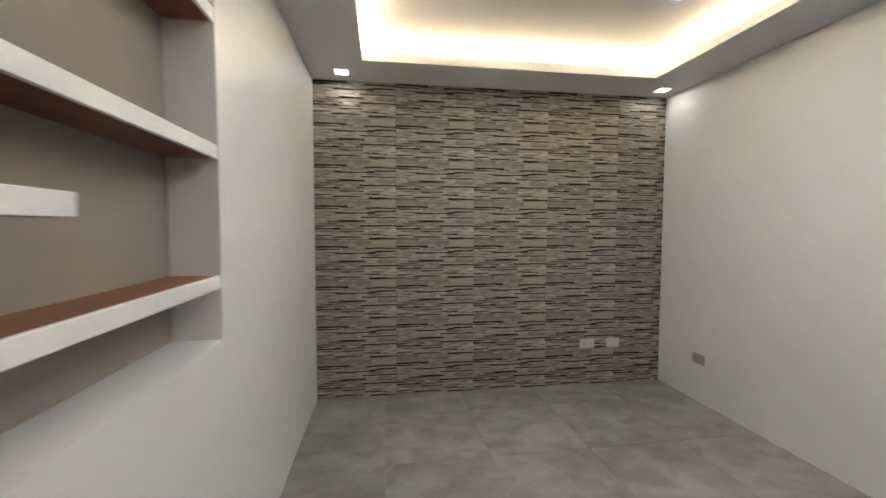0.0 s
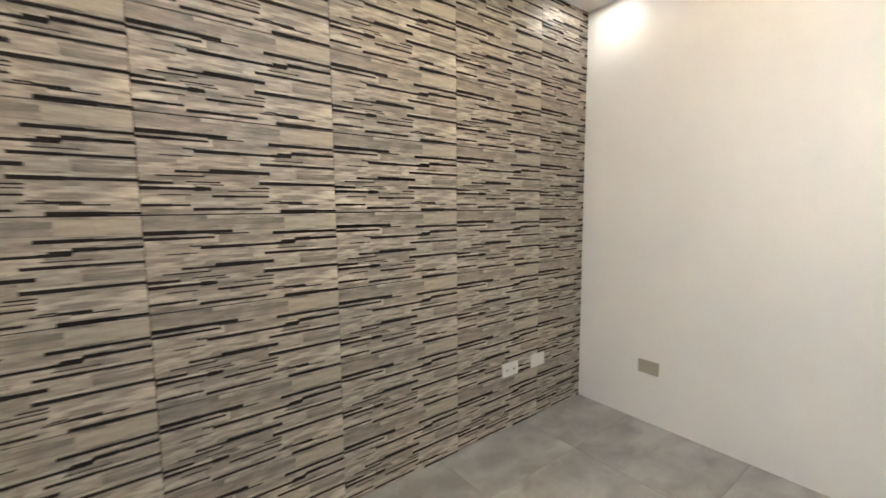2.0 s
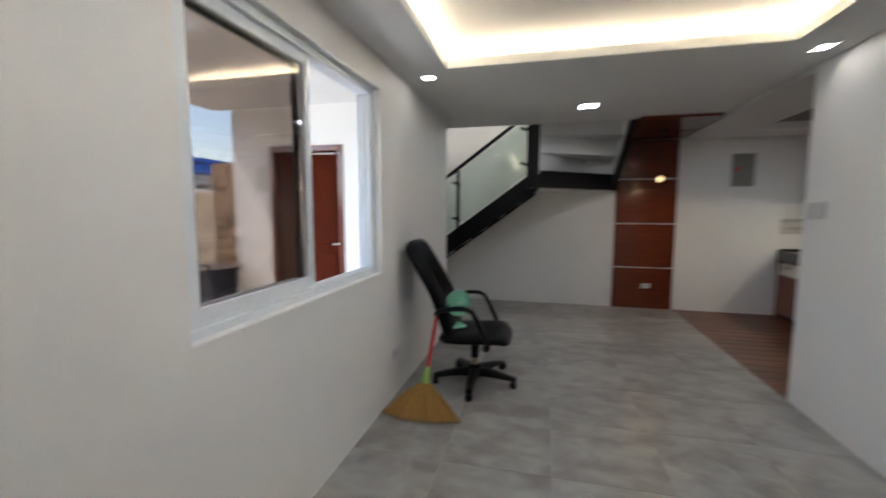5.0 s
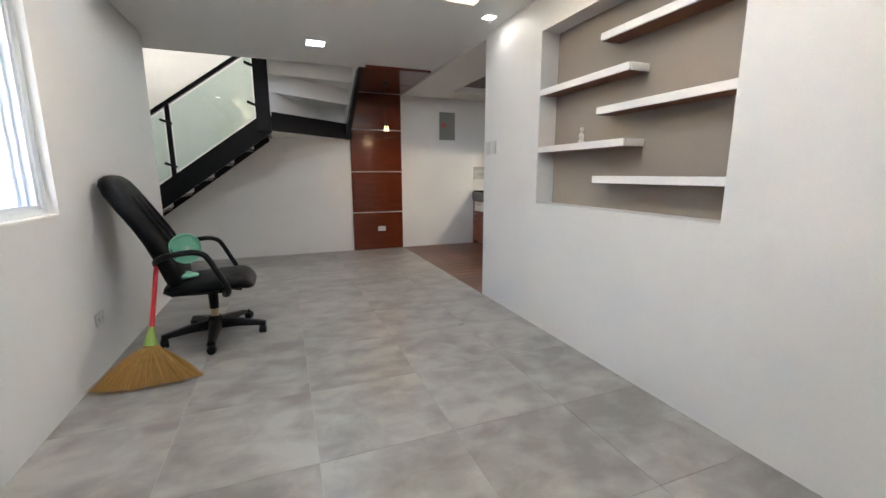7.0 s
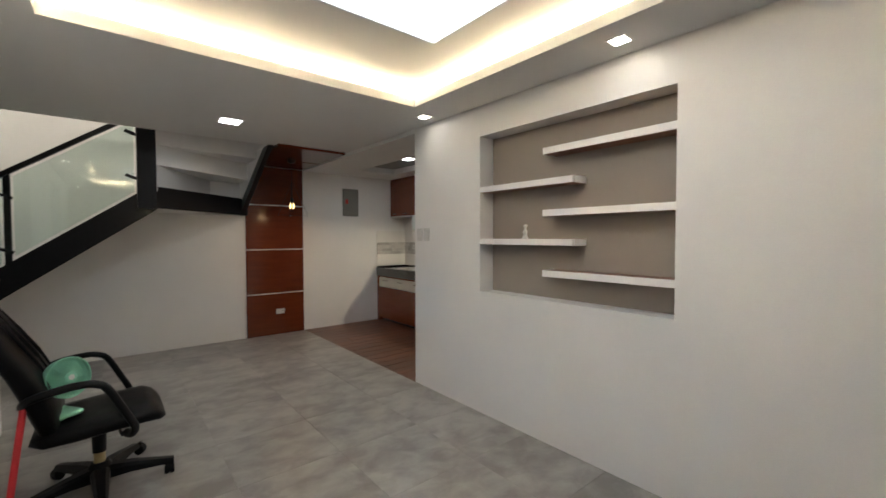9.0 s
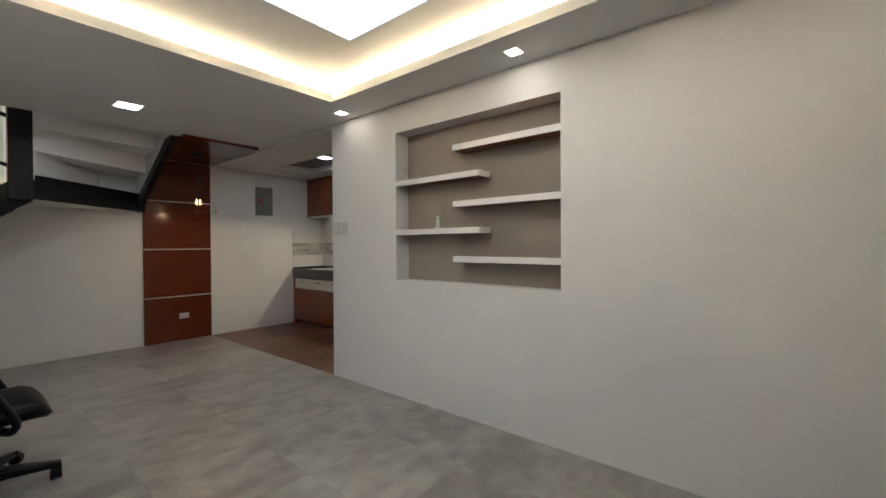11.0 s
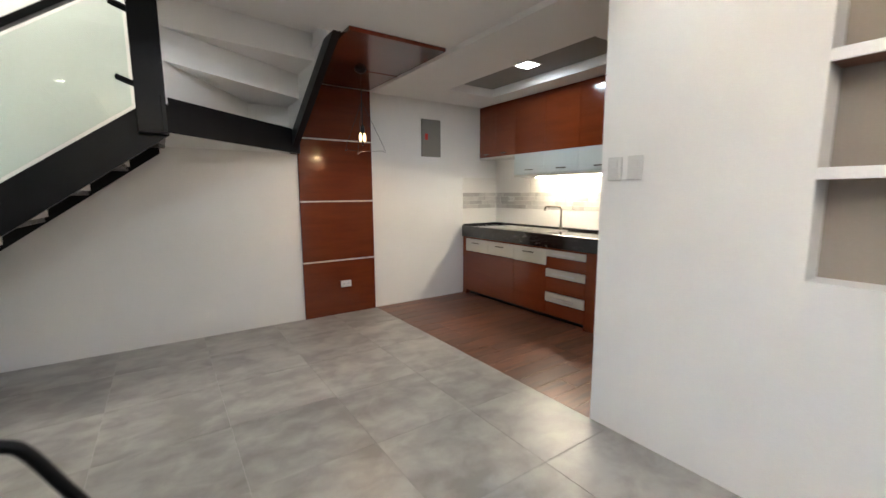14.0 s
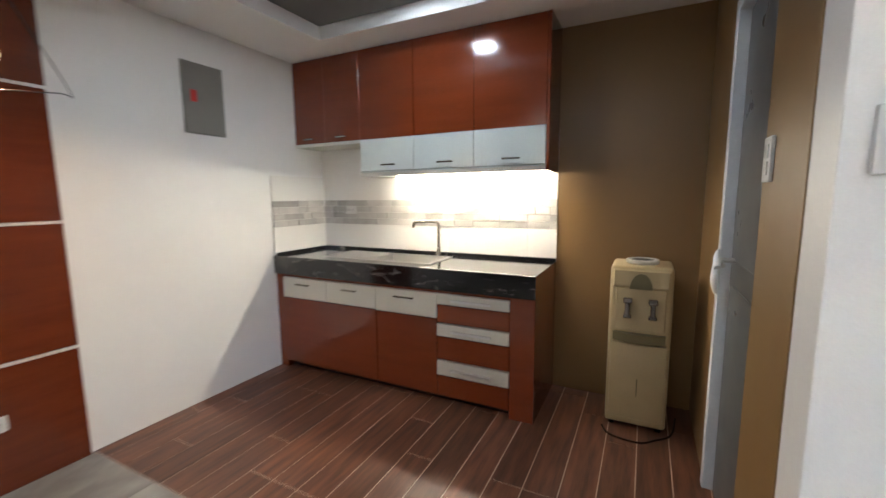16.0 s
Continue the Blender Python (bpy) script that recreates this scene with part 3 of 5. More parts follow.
# ---- sliding window ----
win = empty("window_1", "white vinyl sliding window, half open, with bronze-tinted glass", "window", (XW + 0.07, 0, 0), kind="structure")
part("window_frame", boxes((-0.03, 0.07, WY0, WY0 + 0.05, WZ0, WZ1), (-0.03, 0.07, WY1 - 0.03, WY1, WZ0, WZ1), (-0.03, 0.07, WY0 + 0.03, WY1 - 0.03, WZ0, WZ0 + 0.035), (-0.03, 0.07, WY0 + 0.03, WY1 - 0.03, WZ1 - 0.04, WZ1), bevel=0.002), UPVC, win)
part("window_track", boxes((-0.015, -0.011, WY0 + 0.03, WY1 - 0.03, WZ0 + 0.035, WZ0 + 0.05), (0.026, 0.03, WY0 + 0.03, WY1 - 0.03, WZ0 + 0.035, WZ0 + 0.05), (-0.02, -0.012, WY0 + 0.05, WY0 + 0.07, WZ0 + 0.05, WZ1 - 0.04), (0.018, 0.026, WY0 + 0.05, WY0 + 0.07, WZ0 + 0.05, WZ1 - 0.04), (0.052, 0.06, WY0 + 0.05, WY0 + 0.07, WZ0 + 0.05, WZ1 - 0.04)), UPVC, win)
part("window_sill", boxes((-0.0725, -0.03, WY0 + 0.001, WY1 - 0.001, WZ0 - 0.008, WZ0 + 0.004), bevel=0.002), TRIM, win)


def sash(y0, y1, x, pane):
    z0, z1 = WZ0 + 0.04, WZ1 - 0.045
    s = part("sash", boxes((x, x + 0.028, y0, y0 + 0.045, z0, z1), (x, x + 0.028, y1 - 0.072, y1, z0, z1), (x, x + 0.028, y0 + 0.045, y1 - 0.072, z0, z0 + 0.06), (x, x + 0.028, y0 + 0.045, y1 - 0.072, z1 - 0.05, z1), bevel=0.002), UPVC, win)
    g = part("pane", boxes((x + 0.012, x + 0.016, y0 + 0.04, y1 - 0.067, z0 + 0.05, z1 - 0.045)), pane, s)
    g.visible_shadow = False


sash(1.12, 1.90, -0.012, TINT)
sash(1.075, 1.87, 0.03, TINT)
# seal widened into dark bars that imitate the shade on the backlit outer sash
part("gasket_sash_shade", boxes((0.024, 0.029, 1.165, 1.215, WZ0 + 0.1, WZ1 - 0.1), (0.024, 0.029, 1.215, 1.84, WZ1 - 0.115, WZ1 - 0.095)), PLASTIC, win, "dark seal, widened as shade of the backlit sash")

# ---- stairs ----
stairs = empty("staircase", "white staircase with black stringers, a winder turn and glass railing", "staircase", (0, 0, 0))
YF = -2.40
slope = 0.735


def sz(x):
    return 1.885 + (1.60 - x) * slope


part("stringer", slab_y(bmesh.new(), [(1.54, sz(1.54) - 0.02), (1.60, sz(1.60)), (3.9, sz(3.9)), (3.9, max(0.0, sz(3.9) - 0.27)), (3.80, 0.0), (1.60, sz(1.60) - 0.27), (1.54, 1.66)], YF, YF + 0.05), BLACKM, stairs)
part("stringer", slab_y(bmesh.new(), [(1.60, sz(1.60)), (3.9, sz(3.9)), (3.9, 0.0), (3.80, 0.0), (1.60, sz(1.60) - 0.27)], YB + 0.002, YB + 0.03), BLACKM, stairs)
run, rise = 0.255, 0.1885
for i in range(9):
    x1 = 1.56 + run * (i + 0.0)
    top = 1.69 - rise * i
    part("tread", boxes((x1, x1 + run + 0.02, YB + 0.03, YF, top - 0.035, top), bevel=0.004), BLACKW, stairs, "dark stair tread")
    part("riser", boxes((x1 + run - 0.012, x1 + run, YB + 0.03, YF, top - rise, top - 0.035)), PAINT, stairs, "white riser")
A = (1.545, -2.29)
part("landing", prism(bmesh.new(), [(1.56, -2.34), (1.56, YB + 0.003), (0.56, YB + 0.003)], 1.672, 1.84), PAINT, stairs, "white landing underside")
d = Vector((0.56 - A[0], YB - A[1])).normalized()
nrm = Vector((-d.y, d.x)) * 0.04
if nrm.y < 0:
    nrm = -nrm
part("landing_beam", prism(bmesh.new(), [(A[0], A[1] - 0.01), (0.50, YB + 0.01), (0.50 + nrm.x, YB + 0.01 + nrm.y), (A[0] + 0.03, A[1] + 0.02)], 1.668, 1.885), BLACKM, stairs)
part("newel_post", boxes((1.545, 1.70, YF - 0.01, YF + 0.125, 1.66, 3.3), bevel=0.004), BLACKM, stairs)
W1, W2, W3 = (0.56, -2.885), (0.56, -2.44), (0.56, -2.12)
part("riser", prism(bmesh.new(), [A, (A[0], A[1] - 0.012), (0.905, YB + 0.003), (0.92, YB + 0.003)], 1.84, 2.10), PAINT, stairs, "white riser")
part("tread", prism(bmesh.new(), [A, (0.905, YB + 0.003), (0.56, YB + 0.003), W1], 2.10, 2.14), PAINT, stairs, "white winder tread")
part("riser", prism(bmesh.new(), [A, (A[0], A[1] - 0.012), (W1[0], W1[1] - 0.015), W1], 2.14, 2.30), PAINT, stairs, "white riser")
part("tread", prism(bmesh.new(), [A, W1, W2], 2.30, 2.34), PAINT, stairs, "white winder tread")
part("riser", prism(bmesh.new(), [A, (A[0], A[1] - 0.012), (W2[0], W2[1] - 0.015), W2], 2.34, 2.50), PAINT, stairs, "white riser")
part("tread", prism(bmesh.new(), [A, W2, W3, (1.545, -2.03)], 2.50, 2.54), PAINT, stairs, "white winder tread")
part("riser", boxes((0.56, 1.545, -2.045, -2.03, 2.54, 2.74)), PAINT, stairs, "white riser")
part("stringer", slab_x(bmesh.new(), [(YB + 0.003, 1.665), (YB + 0.003, 1.80), (-1.96, 2.50), (-1.96, 2.40)], 0.505, 0.562), BLACKM, stairs)
part("cheek", slab_x(bmesh.new(), [(YB + 0.003, 1.80), (YB + 0.003, 2.60), (-1.96, 2.76), (-1.96, 2.50)], 0.51, 0.556), PAINT, stairs, "white cheek board")
part("handrail", slab_y(bmesh.new(), [(1.60, 2.68), (3.6, 2.68 - 2.0 * slope), (3.6, 2.63 - 2.0 * slope), (1.60, 2.63)], YF + 0.005, YF + 0.055), BLACKM, stairs)
for x in (2.585, 3.5):
    part("baluster", boxes((x - 0.022, x + 0.022, YF + 0.01, YF + 0.05, sz(x) - 0.02, 2.64 - (x - 1.6) * slope), bevel=0.003), BLACKM, stairs)


def railing_glass(xa, xb):
    za, zb = 2.60 - (xa - 1.6) * slope, 2.60 - (xb - 1.6) * slope
    g = part("glass_panel", slab_y(bmesh.new(), [(xa, sz(xa) + 0.03), (xb, sz(xb) + 0.03), (xb, zb), (xa, za)], YF + 0.024, YF + 0.032), CLEAR, stairs)
    g.visible_shadow = False


railing_glass(1.72, 2.545)
railing_glass(2.63, 3.46)
for x, z in ((1.735, 2.40), (1.735, 1.97), (2.61, 1.735), (2.61, 1.27), (3.46, 1.1)):
    for y in (YF + 0.036, YF - 0.012):
        part("glass_clamp", cyl(bmesh.new(), (x - 0.055, y + 0.016, z - 0.02), (x + 0.05, y + 0.016, z + 0.02), 0.013, seg=10), PLASTIC, stairs, "dark round glass clamp", smooth=40)

# ---- wood panel and soffit ----
PX0, PX1 = -0.285, 0.495
wp = empty("wood_panel", "mahogany wall panel in four boards with pale strips", "wall panel", (0, YB, 0))
zz = [0.0, 0.584, 1.203, 1.822, ZC - 0.03]
for a, b in zip(zz, zz[1:]):
    part("board", boxes((PX0, PX1, 0.002, 0.02, a + (0.008 if a else 0), b - 0.006), bevel=0.002), MAHOG, wp)
for z in zz[1:4]:
    part("strip", boxes((PX0, PX1, 0.002, 0.024, z - 0.007, z + 0.007), bevel=0.002), STRIP, wp, "pale metal strip")
part("soffit_board", boxes((PX0 + 0.01, 0.502, 0.02, 1.44, ZC - 0.03, ZC - 0.002), bevel=0.002), MAHOG, wp, "mahogany ceiling board")
part("strip", boxes((PX0 + 0.01, 0.502, 0.63, 0.645, ZC - 0.034, ZC - 0.03)), MAHOG, wp, "dark joint strip")

pend = empty("pendant_lamp", "small black triangular wire pendant with two filament bulbs, lit", "pendant lamp", (0.10, -2.61, 1.78))
part("canopy", spin(bmesh.new(), [(0.0, 0.535), (0.02, 0.535), (0.05, 0.56), (0.052, 0.575), (0.0, 0.575)], seg=20), BLACKM, pend, smooth=40)
part("cord", cyl(bmesh.new(), (0, 0, 0.09), (0, 0, 0.54), 0.004, seg=8), BLACKM, pend)
part("socket", spin(bmesh.new(), [(0.0, 0.03), (0.017, 0.03), (0.019, 0.06), (0.012, 0.10), (0.0, 0.10)], seg=14), BLACKM, pend, smooth=40)
for dx in (-0.019, 0.019):
    part("bulb", spin(bmesh.new(), [(0.0, -0.042), (0.008, -0.038), (0.014, -0.02), (0.012, 0.008), (0.006, 0.032), (0.0, 0.036)], (dx, 0, 0), seg=12), FILAMENT, pend, "glowing amber bulb", smooth=60)
part("stem", cyl(bmesh.new(), (0, 0, -0.075), (0, 0, 0.05), 0.007, seg=8), BLACKM, pend)
for a in (20, 140, 260):
    c, s_ = math.cos(radians(a)), math.sin(radians(a))
    part("wire", tube(bmesh.new(), bend([(0.0, 0.0, 0.30), (0.05 * c, 0.05 * s_, 0.2), (0.195 * c, 0.195 * s_, -0.11), (0.17 * c, 0.17 * s_, -0.125), (0.0, 0.0, -0.125)], 5), 0.0019, 6), BLACKM, pend)
area_lamp("pendant_glow", (0.10, -2.61, 1.70), (0.10, -2.61, 0), 0.03, 0.03, 0.5, (1.0, 0.62, 0.3))

brk = empty("breaker_box", "grey steel electrical panel with a small red sticker", "breaker box", (-1.06, YB, 1.92))
part("door", boxes((-0.13, 0.13, 0.0, 0.014, -0.208, 0.212), bevel=0.002), BREAKER, brk)
part("frame", boxes((-0.134, 0.134, 0.0, 0.006, -0.212, 0.216)), BREAKER, brk)
part("sticker", boxes((0.05, 0.09, 0.014, 0.0155, -0.02, 0.05)), SIGNRED, brk, "small red sticker")

# ---- kitchen ----
CX, CY0, CY1 = -1.535, YB, -1.285


def bar_handle(parent, at, length):
    """A small bar on two posts, standing off towards +x."""
    x, y, z = at
    bm = bmesh.new()
    t = 0.009 if length > 0.2 else 0.0055
    box(bm, x + 0.016, x + 0.026, y - length / 2, y + length / 2, z - t, z + t, bevel=0.003)
    for s in (-1, 1):
        cyl(bm, (x, y + s * length * 0.42, z), (x + 0.02, y + s * length * 0.42, z), 0.0035, seg=8)
    part("handle", bm, CHROME if length > 0.2 else NICKEL, parent, "small steel bar handle")


def base_unit(y0, y1, fronts, label):
    """A base cabinet; fronts: (y0, y1, z0, z1, material, handle length, handle height)."""
    u = empty("base_cabinet", label, "cabinet", (0, 0, 0), "kitchen base cabinets")
    part("body", boxes((XK + 0.012, CX - 0.02, y0, y1, 0.045, 0.735)), MAHOGX, u)
    part("plinth", boxes((XK + 0.05, CX - 0.06, y0, y1, 0.0, 0.045)), BLACKM, u, "dark recessed plinth")
    for a, b, c, d, mat, hl, hz in fronts:
        dz = 0.006 if mat is CABWHITE else 0.0
        fr = part("door" if d - c > 0.25 else "drawer_front", boxes((CX - 0.02, CX + dz, a + 0.0015, b - 0.0015, c + 0.0015, d - 0.0015), bevel=0.0015), mat, u, "cream drawer front" if mat is CABWHITE else "mahogany front")
        if hl:
            bar_handle(fr, (CX + dz, (a + b) / 2, hz), hl)
    return u


base_unit(CY0 + 0.075, -2.36, [(CY0 + 0.075, -2.79, 0.56, 0.715, CABWHITE, 0.13, 0.67), (-2.79, -2.36, 0.56, 0.715, CABWHITE, 0.13, 0.67), (CY0 + 0.075, -2.36, 0.05, 0.555, MAHOGX, 0, 0)], "mahogany base cabinet with two cream drawer fronts")
base_unit(-2.36, -1.90, [(-2.36, -1.90, 0.555, 0.715, CABWHITE, 0.15, 0.67), (-2.36, -1.90, 0.05, 0.55, MAHOGX, 0, 0)], "mahogany base cabinet with a cream top front")
rows3 = []
for z0, z1 in ((0.648, 0.715), (0.445, 0.525), (0.19, 0.285)):
    rows3.append((-1.90, -1.43, z0, z1, CABWHITE, 0.26, (z0 + z1) / 2))
rows3 += [(-1.90, -1.43, 0.53, 0.644, MAHOGX, 0, 0), (-1.90, -1.43, 0.29, 0.44, MAHOGX, 0, 0), (-1.90, -1.43, 0.05, 0.186, MAHOGX, 0, 0)]
base_unit(-1.90, -1.43, rows3, "mahogany drawer unit with three cream drawer strips")
end = empty("cabinet_end_panel", "thick mahogany end panel of the kitchen counter", "cabinet")
part("panel", boxes((XK + 0.003, CX + 0.002, -1.43, CY1, 0.0, 0.735), bevel=0.002), MAHOGX, end)
part("panel", boxes((XK + 0.003, CX - 0.035, CY1 - 0.012, CY1 + 0.001, 0.735, 0.865)), MAHOGX, end)
side = tagged(part("filler_strip", boxes((XK + 0.012, CX - 0.003, CY0 + 0.002, CY0 + 0.075, 0.0, 0.735)), MAHOGX), "narrow mahogany filler beside the wall", "cabinet")

top = empty("countertop", "polished black granite countertop with a deep front edge", "countertop", (0, 0, 0))
SX0, SX1, SY0, SY1 = -1.97, -1.66, -2.50, -2.02
part("slab", boxes((XK + 0.012, SX0, CY0 + 0.002, CY1, 0.845, 0.87), (SX1, CX + 0.015, CY0 + 0.002, CY1, 0.845, 0.87), (SX0, SX1, CY0 + 0.002, SY0, 0.845, 0.87), (SX0, SX1, SY1, CY1, 0.845, 0.87)), GRANITE, top)
part("front_edge", boxes((CX - 0.02, CX + 0.018, CY0 + 0.002, CY1 + 0.004, 0.737, 0.872), bevel=0.004, seg=2), GRANITE, top)
part("upstand", boxes((XK + 0.01, XK + 0.03, CY0 + 0.02, CY1, 0.87, 0.893), (XK + 0.03, CX, CY0 + 0.008, CY0 + 0.028, 0.87, 0.893)), GRANITE, top, "low black upstand")
sink = empty("kitchen_sink", "stainless steel sink with a drainer set in the counter", "sink", (0, 0, 0.87))
bm = bmesh.new()
box(bm, SX0 - 0.015, SX1 + 0.02, SY1, SY1 + 0.02, 0.0, 0.006)
box(bm, SX0 - 0.015, SX0, SY0, SY1, 0.0, 0.006)
box(bm, SX1, SX1 + 0.02, SY0, SY1, 0.0, 0.006)
box(bm, SX0 - 0.015, SX1 + 0.02, SY0 - 0.40, SY0, 0.0, 0.006)
part("rim", bm, CHROME, sink)
part("bowl", boxes((SX0, SX1, SY0, SY1, -0.095, -0.09), (SX0, SX0 + 0.003, SY0, SY1, -0.09, 0.0), (SX1 - 0.003, SX1, SY0, SY1, -0.09, 0.0), (SX0, SX1, SY0, SY0 + 0.003, -0.09, 0.0), (SX0, SX1, SY1 - 0.003, SY1, -0.09, 0.0)), CHROME, sink)
for k in range(7):
    x = SX0 + 0.03 + k * 0.042
    part("drainer_rib", boxes((x, x + 0.008, SY0 - 0.36, SY0 - 0.05, 0.006, 0.009)), CHROME, sink)
fau = empty("faucet", "slim tall chrome kitchen faucet with a hooked spout", "faucet", (-2.02, -2.13, 0.87))
part("base", spin(bmesh.new(), [(0.0, 0), (0.026, 0), (0.026, 0.012), (0.016, 0.03), (0.014, 0.07), (0.0, 0.07)], seg=18), NICKEL, fau, smooth=40)
part("spout", tube(bmesh.new(), [(0, 0, 0.05), (0, 0, 0.22)] + bend([(0, 0, 0.235), (0.006, -0.015, 0.25), (0.02, -0.05, 0.255), (0.05, -0.14, 0.255), (0.06, -0.165, 0.25), (0.064, -0.175, 0.235), (0.064, -0.176, 0.21)], 4), 0.0105, 10), NICKEL, fau, smooth=60)
part("lever", boxes((0.01, 0.05, -0.006, 0.006, 0.055, 0.066), bevel=0.002), CHROME, fau)

# wall cabinets
UX = -1.80
up = empty("wall_cabinet", "tall mahogany wall cabinets with doors up to the ceiling", "cabinet", (0, 0, 0))
part("body", boxes((XK + 0.003, UX - 0.02, CY0 + 0.003, CY1 - 0.02, 1.735, ZK - 0.002)), MAHOGX, up)
part("side_panel", boxes((XK + 0.003, UX + 0.002, CY1 - 0.02, CY1, 1.455, ZK - 0.002), bevel=0.0015), MAHOGX, up, "mahogany side panel")
ys = [CY0 + 0.006, -2.98, -2.65, -2.20, -1.76, CY1 - 0.021]
for i, (a, b) in enumerate(zip(ys, ys[1:])):
    dr = part("door", boxes((UX - 0.02, UX, a + 0.001, b - 0.001, 1.722, ZK - 0.004), bevel=0.0012), MAHOGX, up)
    if i < 2:
        bar_handle(dr, (UX, (a + b) / 2, 1.755), 0.09)
part("underside", boxes((XK + 0.003, UX - 0.003, CY0 + 0.003, -2.65, 1.70, 1.735)), CABWHITE, up, "pale underside board")
lowc = empty("flap_cabinet", "pale glossy three-door flap cabinet under the wall cabinets", "cabinet", (0, 0, 0))
part("body", boxes((XK + 0.003, UX - 0.018, -2.65, CY1 - 0.021, 1.485, 1.722)), CABMINT, lowc)
for a, b in zip((-2.65, -2.20, -1.76), (-2.20, -1.76, CY1 - 0.021)):
    dr = part("door", boxes((UX - 0.018, UX + 0.004, a + 0.0012, b - 0.0012, 1.495, 1.719), bevel=0.002), CABMINT, lowc)
    bar_handle(dr, (UX + 0.004, a + (b - a) * 0.55, 1.535), 0.115)
part("underside", boxes((XK + 0.003, UX + 0.002, -2.65, CY1 - 0.021, 1.458, 1.485)), CABWHITE, lowc, "pale bottom board")
tagged(part("light_strip", boxes((XK + 0.145, XK + 0.175, -2.42, CY1 - 0.06, 1.446, 1.458)), UNDERLED), "warm light strip under the wall cabinet, lit", "light strip")
area_lamp("under_cabinet_lamp", (XK + 0.16, -1.85, 1.44), (XK + 0.60, -1.85, 0.9), 1.1, 0.025, UNDER_W, (1.0, 0.84, 0.62))

# backsplash: plain tiles above and below a band of small relief blocks
bs = empty("backsplash", "white tile backsplash with a grey block band", "backsplash", (0, 0, 0), kind="structure")
part("backing", boxes((XK, XK + 0.006, YB, CY1 + 0.0, 0.86, 1.735), (XK + 0.006, CX + 0.005, YB, YB + 0.006, 0.86, 1.475)), WTILE, bs)
for z0, z1 in ((0.87, 1.085), (1.285, 1.50)):
    y = YB + 0.008
    while y < CY1 - 0.01:
        y2 = min(y + 0.60, CY1)
        part("tile", boxes((XK + 0.004, XK + 0.010, y + 0.001, y2 - 0.001, z0 + 0.001, z1 - 0.001)), WTILE, bs)
        y = y2
    part("tile", boxes((XK + 0.011, CX + 0.005, YB + 0.004, YB + 0.010, z0 + 0.001, min(z1, 1.475) - 0.001)), WTILE, bs)
rb = random.Random(5)
for k, (z0, z1) in enumerate(((1.085, 1.135), (1.135, 1.185), (1.185, 1.235), (1.235, 1.285))):
    y = YB + 0.01
    while y < CY1 - 0.02:
        y2 = min(y + rb.choice((0.10, 0.15, 0.20)), CY1)
        part("tile", boxes((XK + 0.004, XK + 0.008 + rb.random() * 0.014, y + 0.001, y2 - 0.001, z0 + 0.001, z1 - 0.001), bevel=0.0015), GTILE, bs)
        y = y2
    x = XK + 0.016
    while x < CX - 0.01:
        x2 = min(x + rb.choice((0.10, 0.15, 0.20)), CX + 0.005)
        part("tile", boxes((x + 0.001, x2 - 0.001, YB + 0.004, YB + 0.008 + rb.random() * 0.008, z0 + 0.001, z1 - 0.001), bevel=0.0015), GTILE, bs)
        x = x2

# water dispenser
wd = new("water_dispenser")
wd.matrix_basis = pose(-1.735 - 0.15, -0.765, 0.0, 0, 0, 90)
tagged(wd, "aged cream floor-standing water dispenser without its bottle", "water dispenser")
bm = boxes((-0.155, 0.155, -0.145, 0.15, 0.02, 0.925), bevel=0.02, seg=3)
part("body", bm, CREAM, wd, smooth=40)
part("front_door", boxes((-0.14, 0.14, -0.158, -0.14, 0.06, 0.50), bevel=0.012, seg=2), CREAM, wd, smooth=40)
part("tap_panel", boxes((-0.125, 0.125, -0.152, -0.14, 0.57, 0.81), bevel=0.006), CREAM, wd, "shaded tap recess")
part("top_panel", boxes((-0.14, 0.14, -0.157, -0.14, 0.81, 0.91), bevel=0.008), CREAM, wd)
bm = bmesh.new()
slab_y(bm, [(0.055 * math.cos(t), 0.805 + 0.085 * math.sin(t)) for t in (math.pi * k / 12 for k in range(13))], -0.161, -0.156)
part("badge", bm, OLIVE, wd, "olive arched indicator panel")
bm = bmesh.new()
n = 12
prism(bm, [(-0.13, -0.14)] + [(-0.13 + 0.26 * k / n, -0.15 - 0.04 * math.sin(math.pi * k / n)) for k in range(n + 1)] + [(0.13, -0.14)], 0.51, 0.56)
part("drip_tray", bm, OLIVE, wd, "olive curved drip tray")
for sx in (-0.062, 0.062):
    tap = part("tap", boxes((sx - 0.022, sx + 0.022, -0.172, -0.15, 0.725, 0.755), (sx - 0.012, sx + 0.012, -0.185, -0.15, 0.66, 0.73), (sx - 0.02, sx + 0.02, -0.18, -0.15, 0.645, 0.665), bevel=0.004), NICKEL, wd, "worn metal tap")
part("handle_slot", boxes((0.0, 0.006, -0.1595, -0.157, 0.20, 0.30)), OLIVE, wd)
part("bottle_collar", spin(bmesh.new(), [(0.0, 0.93), (0.075, 0.925), (0.085, 0.93), (0.085, 0.948), (0.07, 0.95), (0.06, 0.938), (0.0, 0.936)], seg=28), WHITEP, wd, "white bottle collar", smooth=40)
part("bottle_seat", spin(bmesh.new(), [(0.0, 0.94), (0.06, 0.94), (0.055, 0.946), (0.0, 0.944)], seg=24), PLASTIC, wd, "dark bottle seat")
for sx in (-0.12, 0.12):
    for sy in (-0.11, 0.12):
        part("foot", cyl(bmesh.new(), (sx, sy, 0), (sx, sy, 0.022), 0.018, seg=10), PLASTIC, wd)
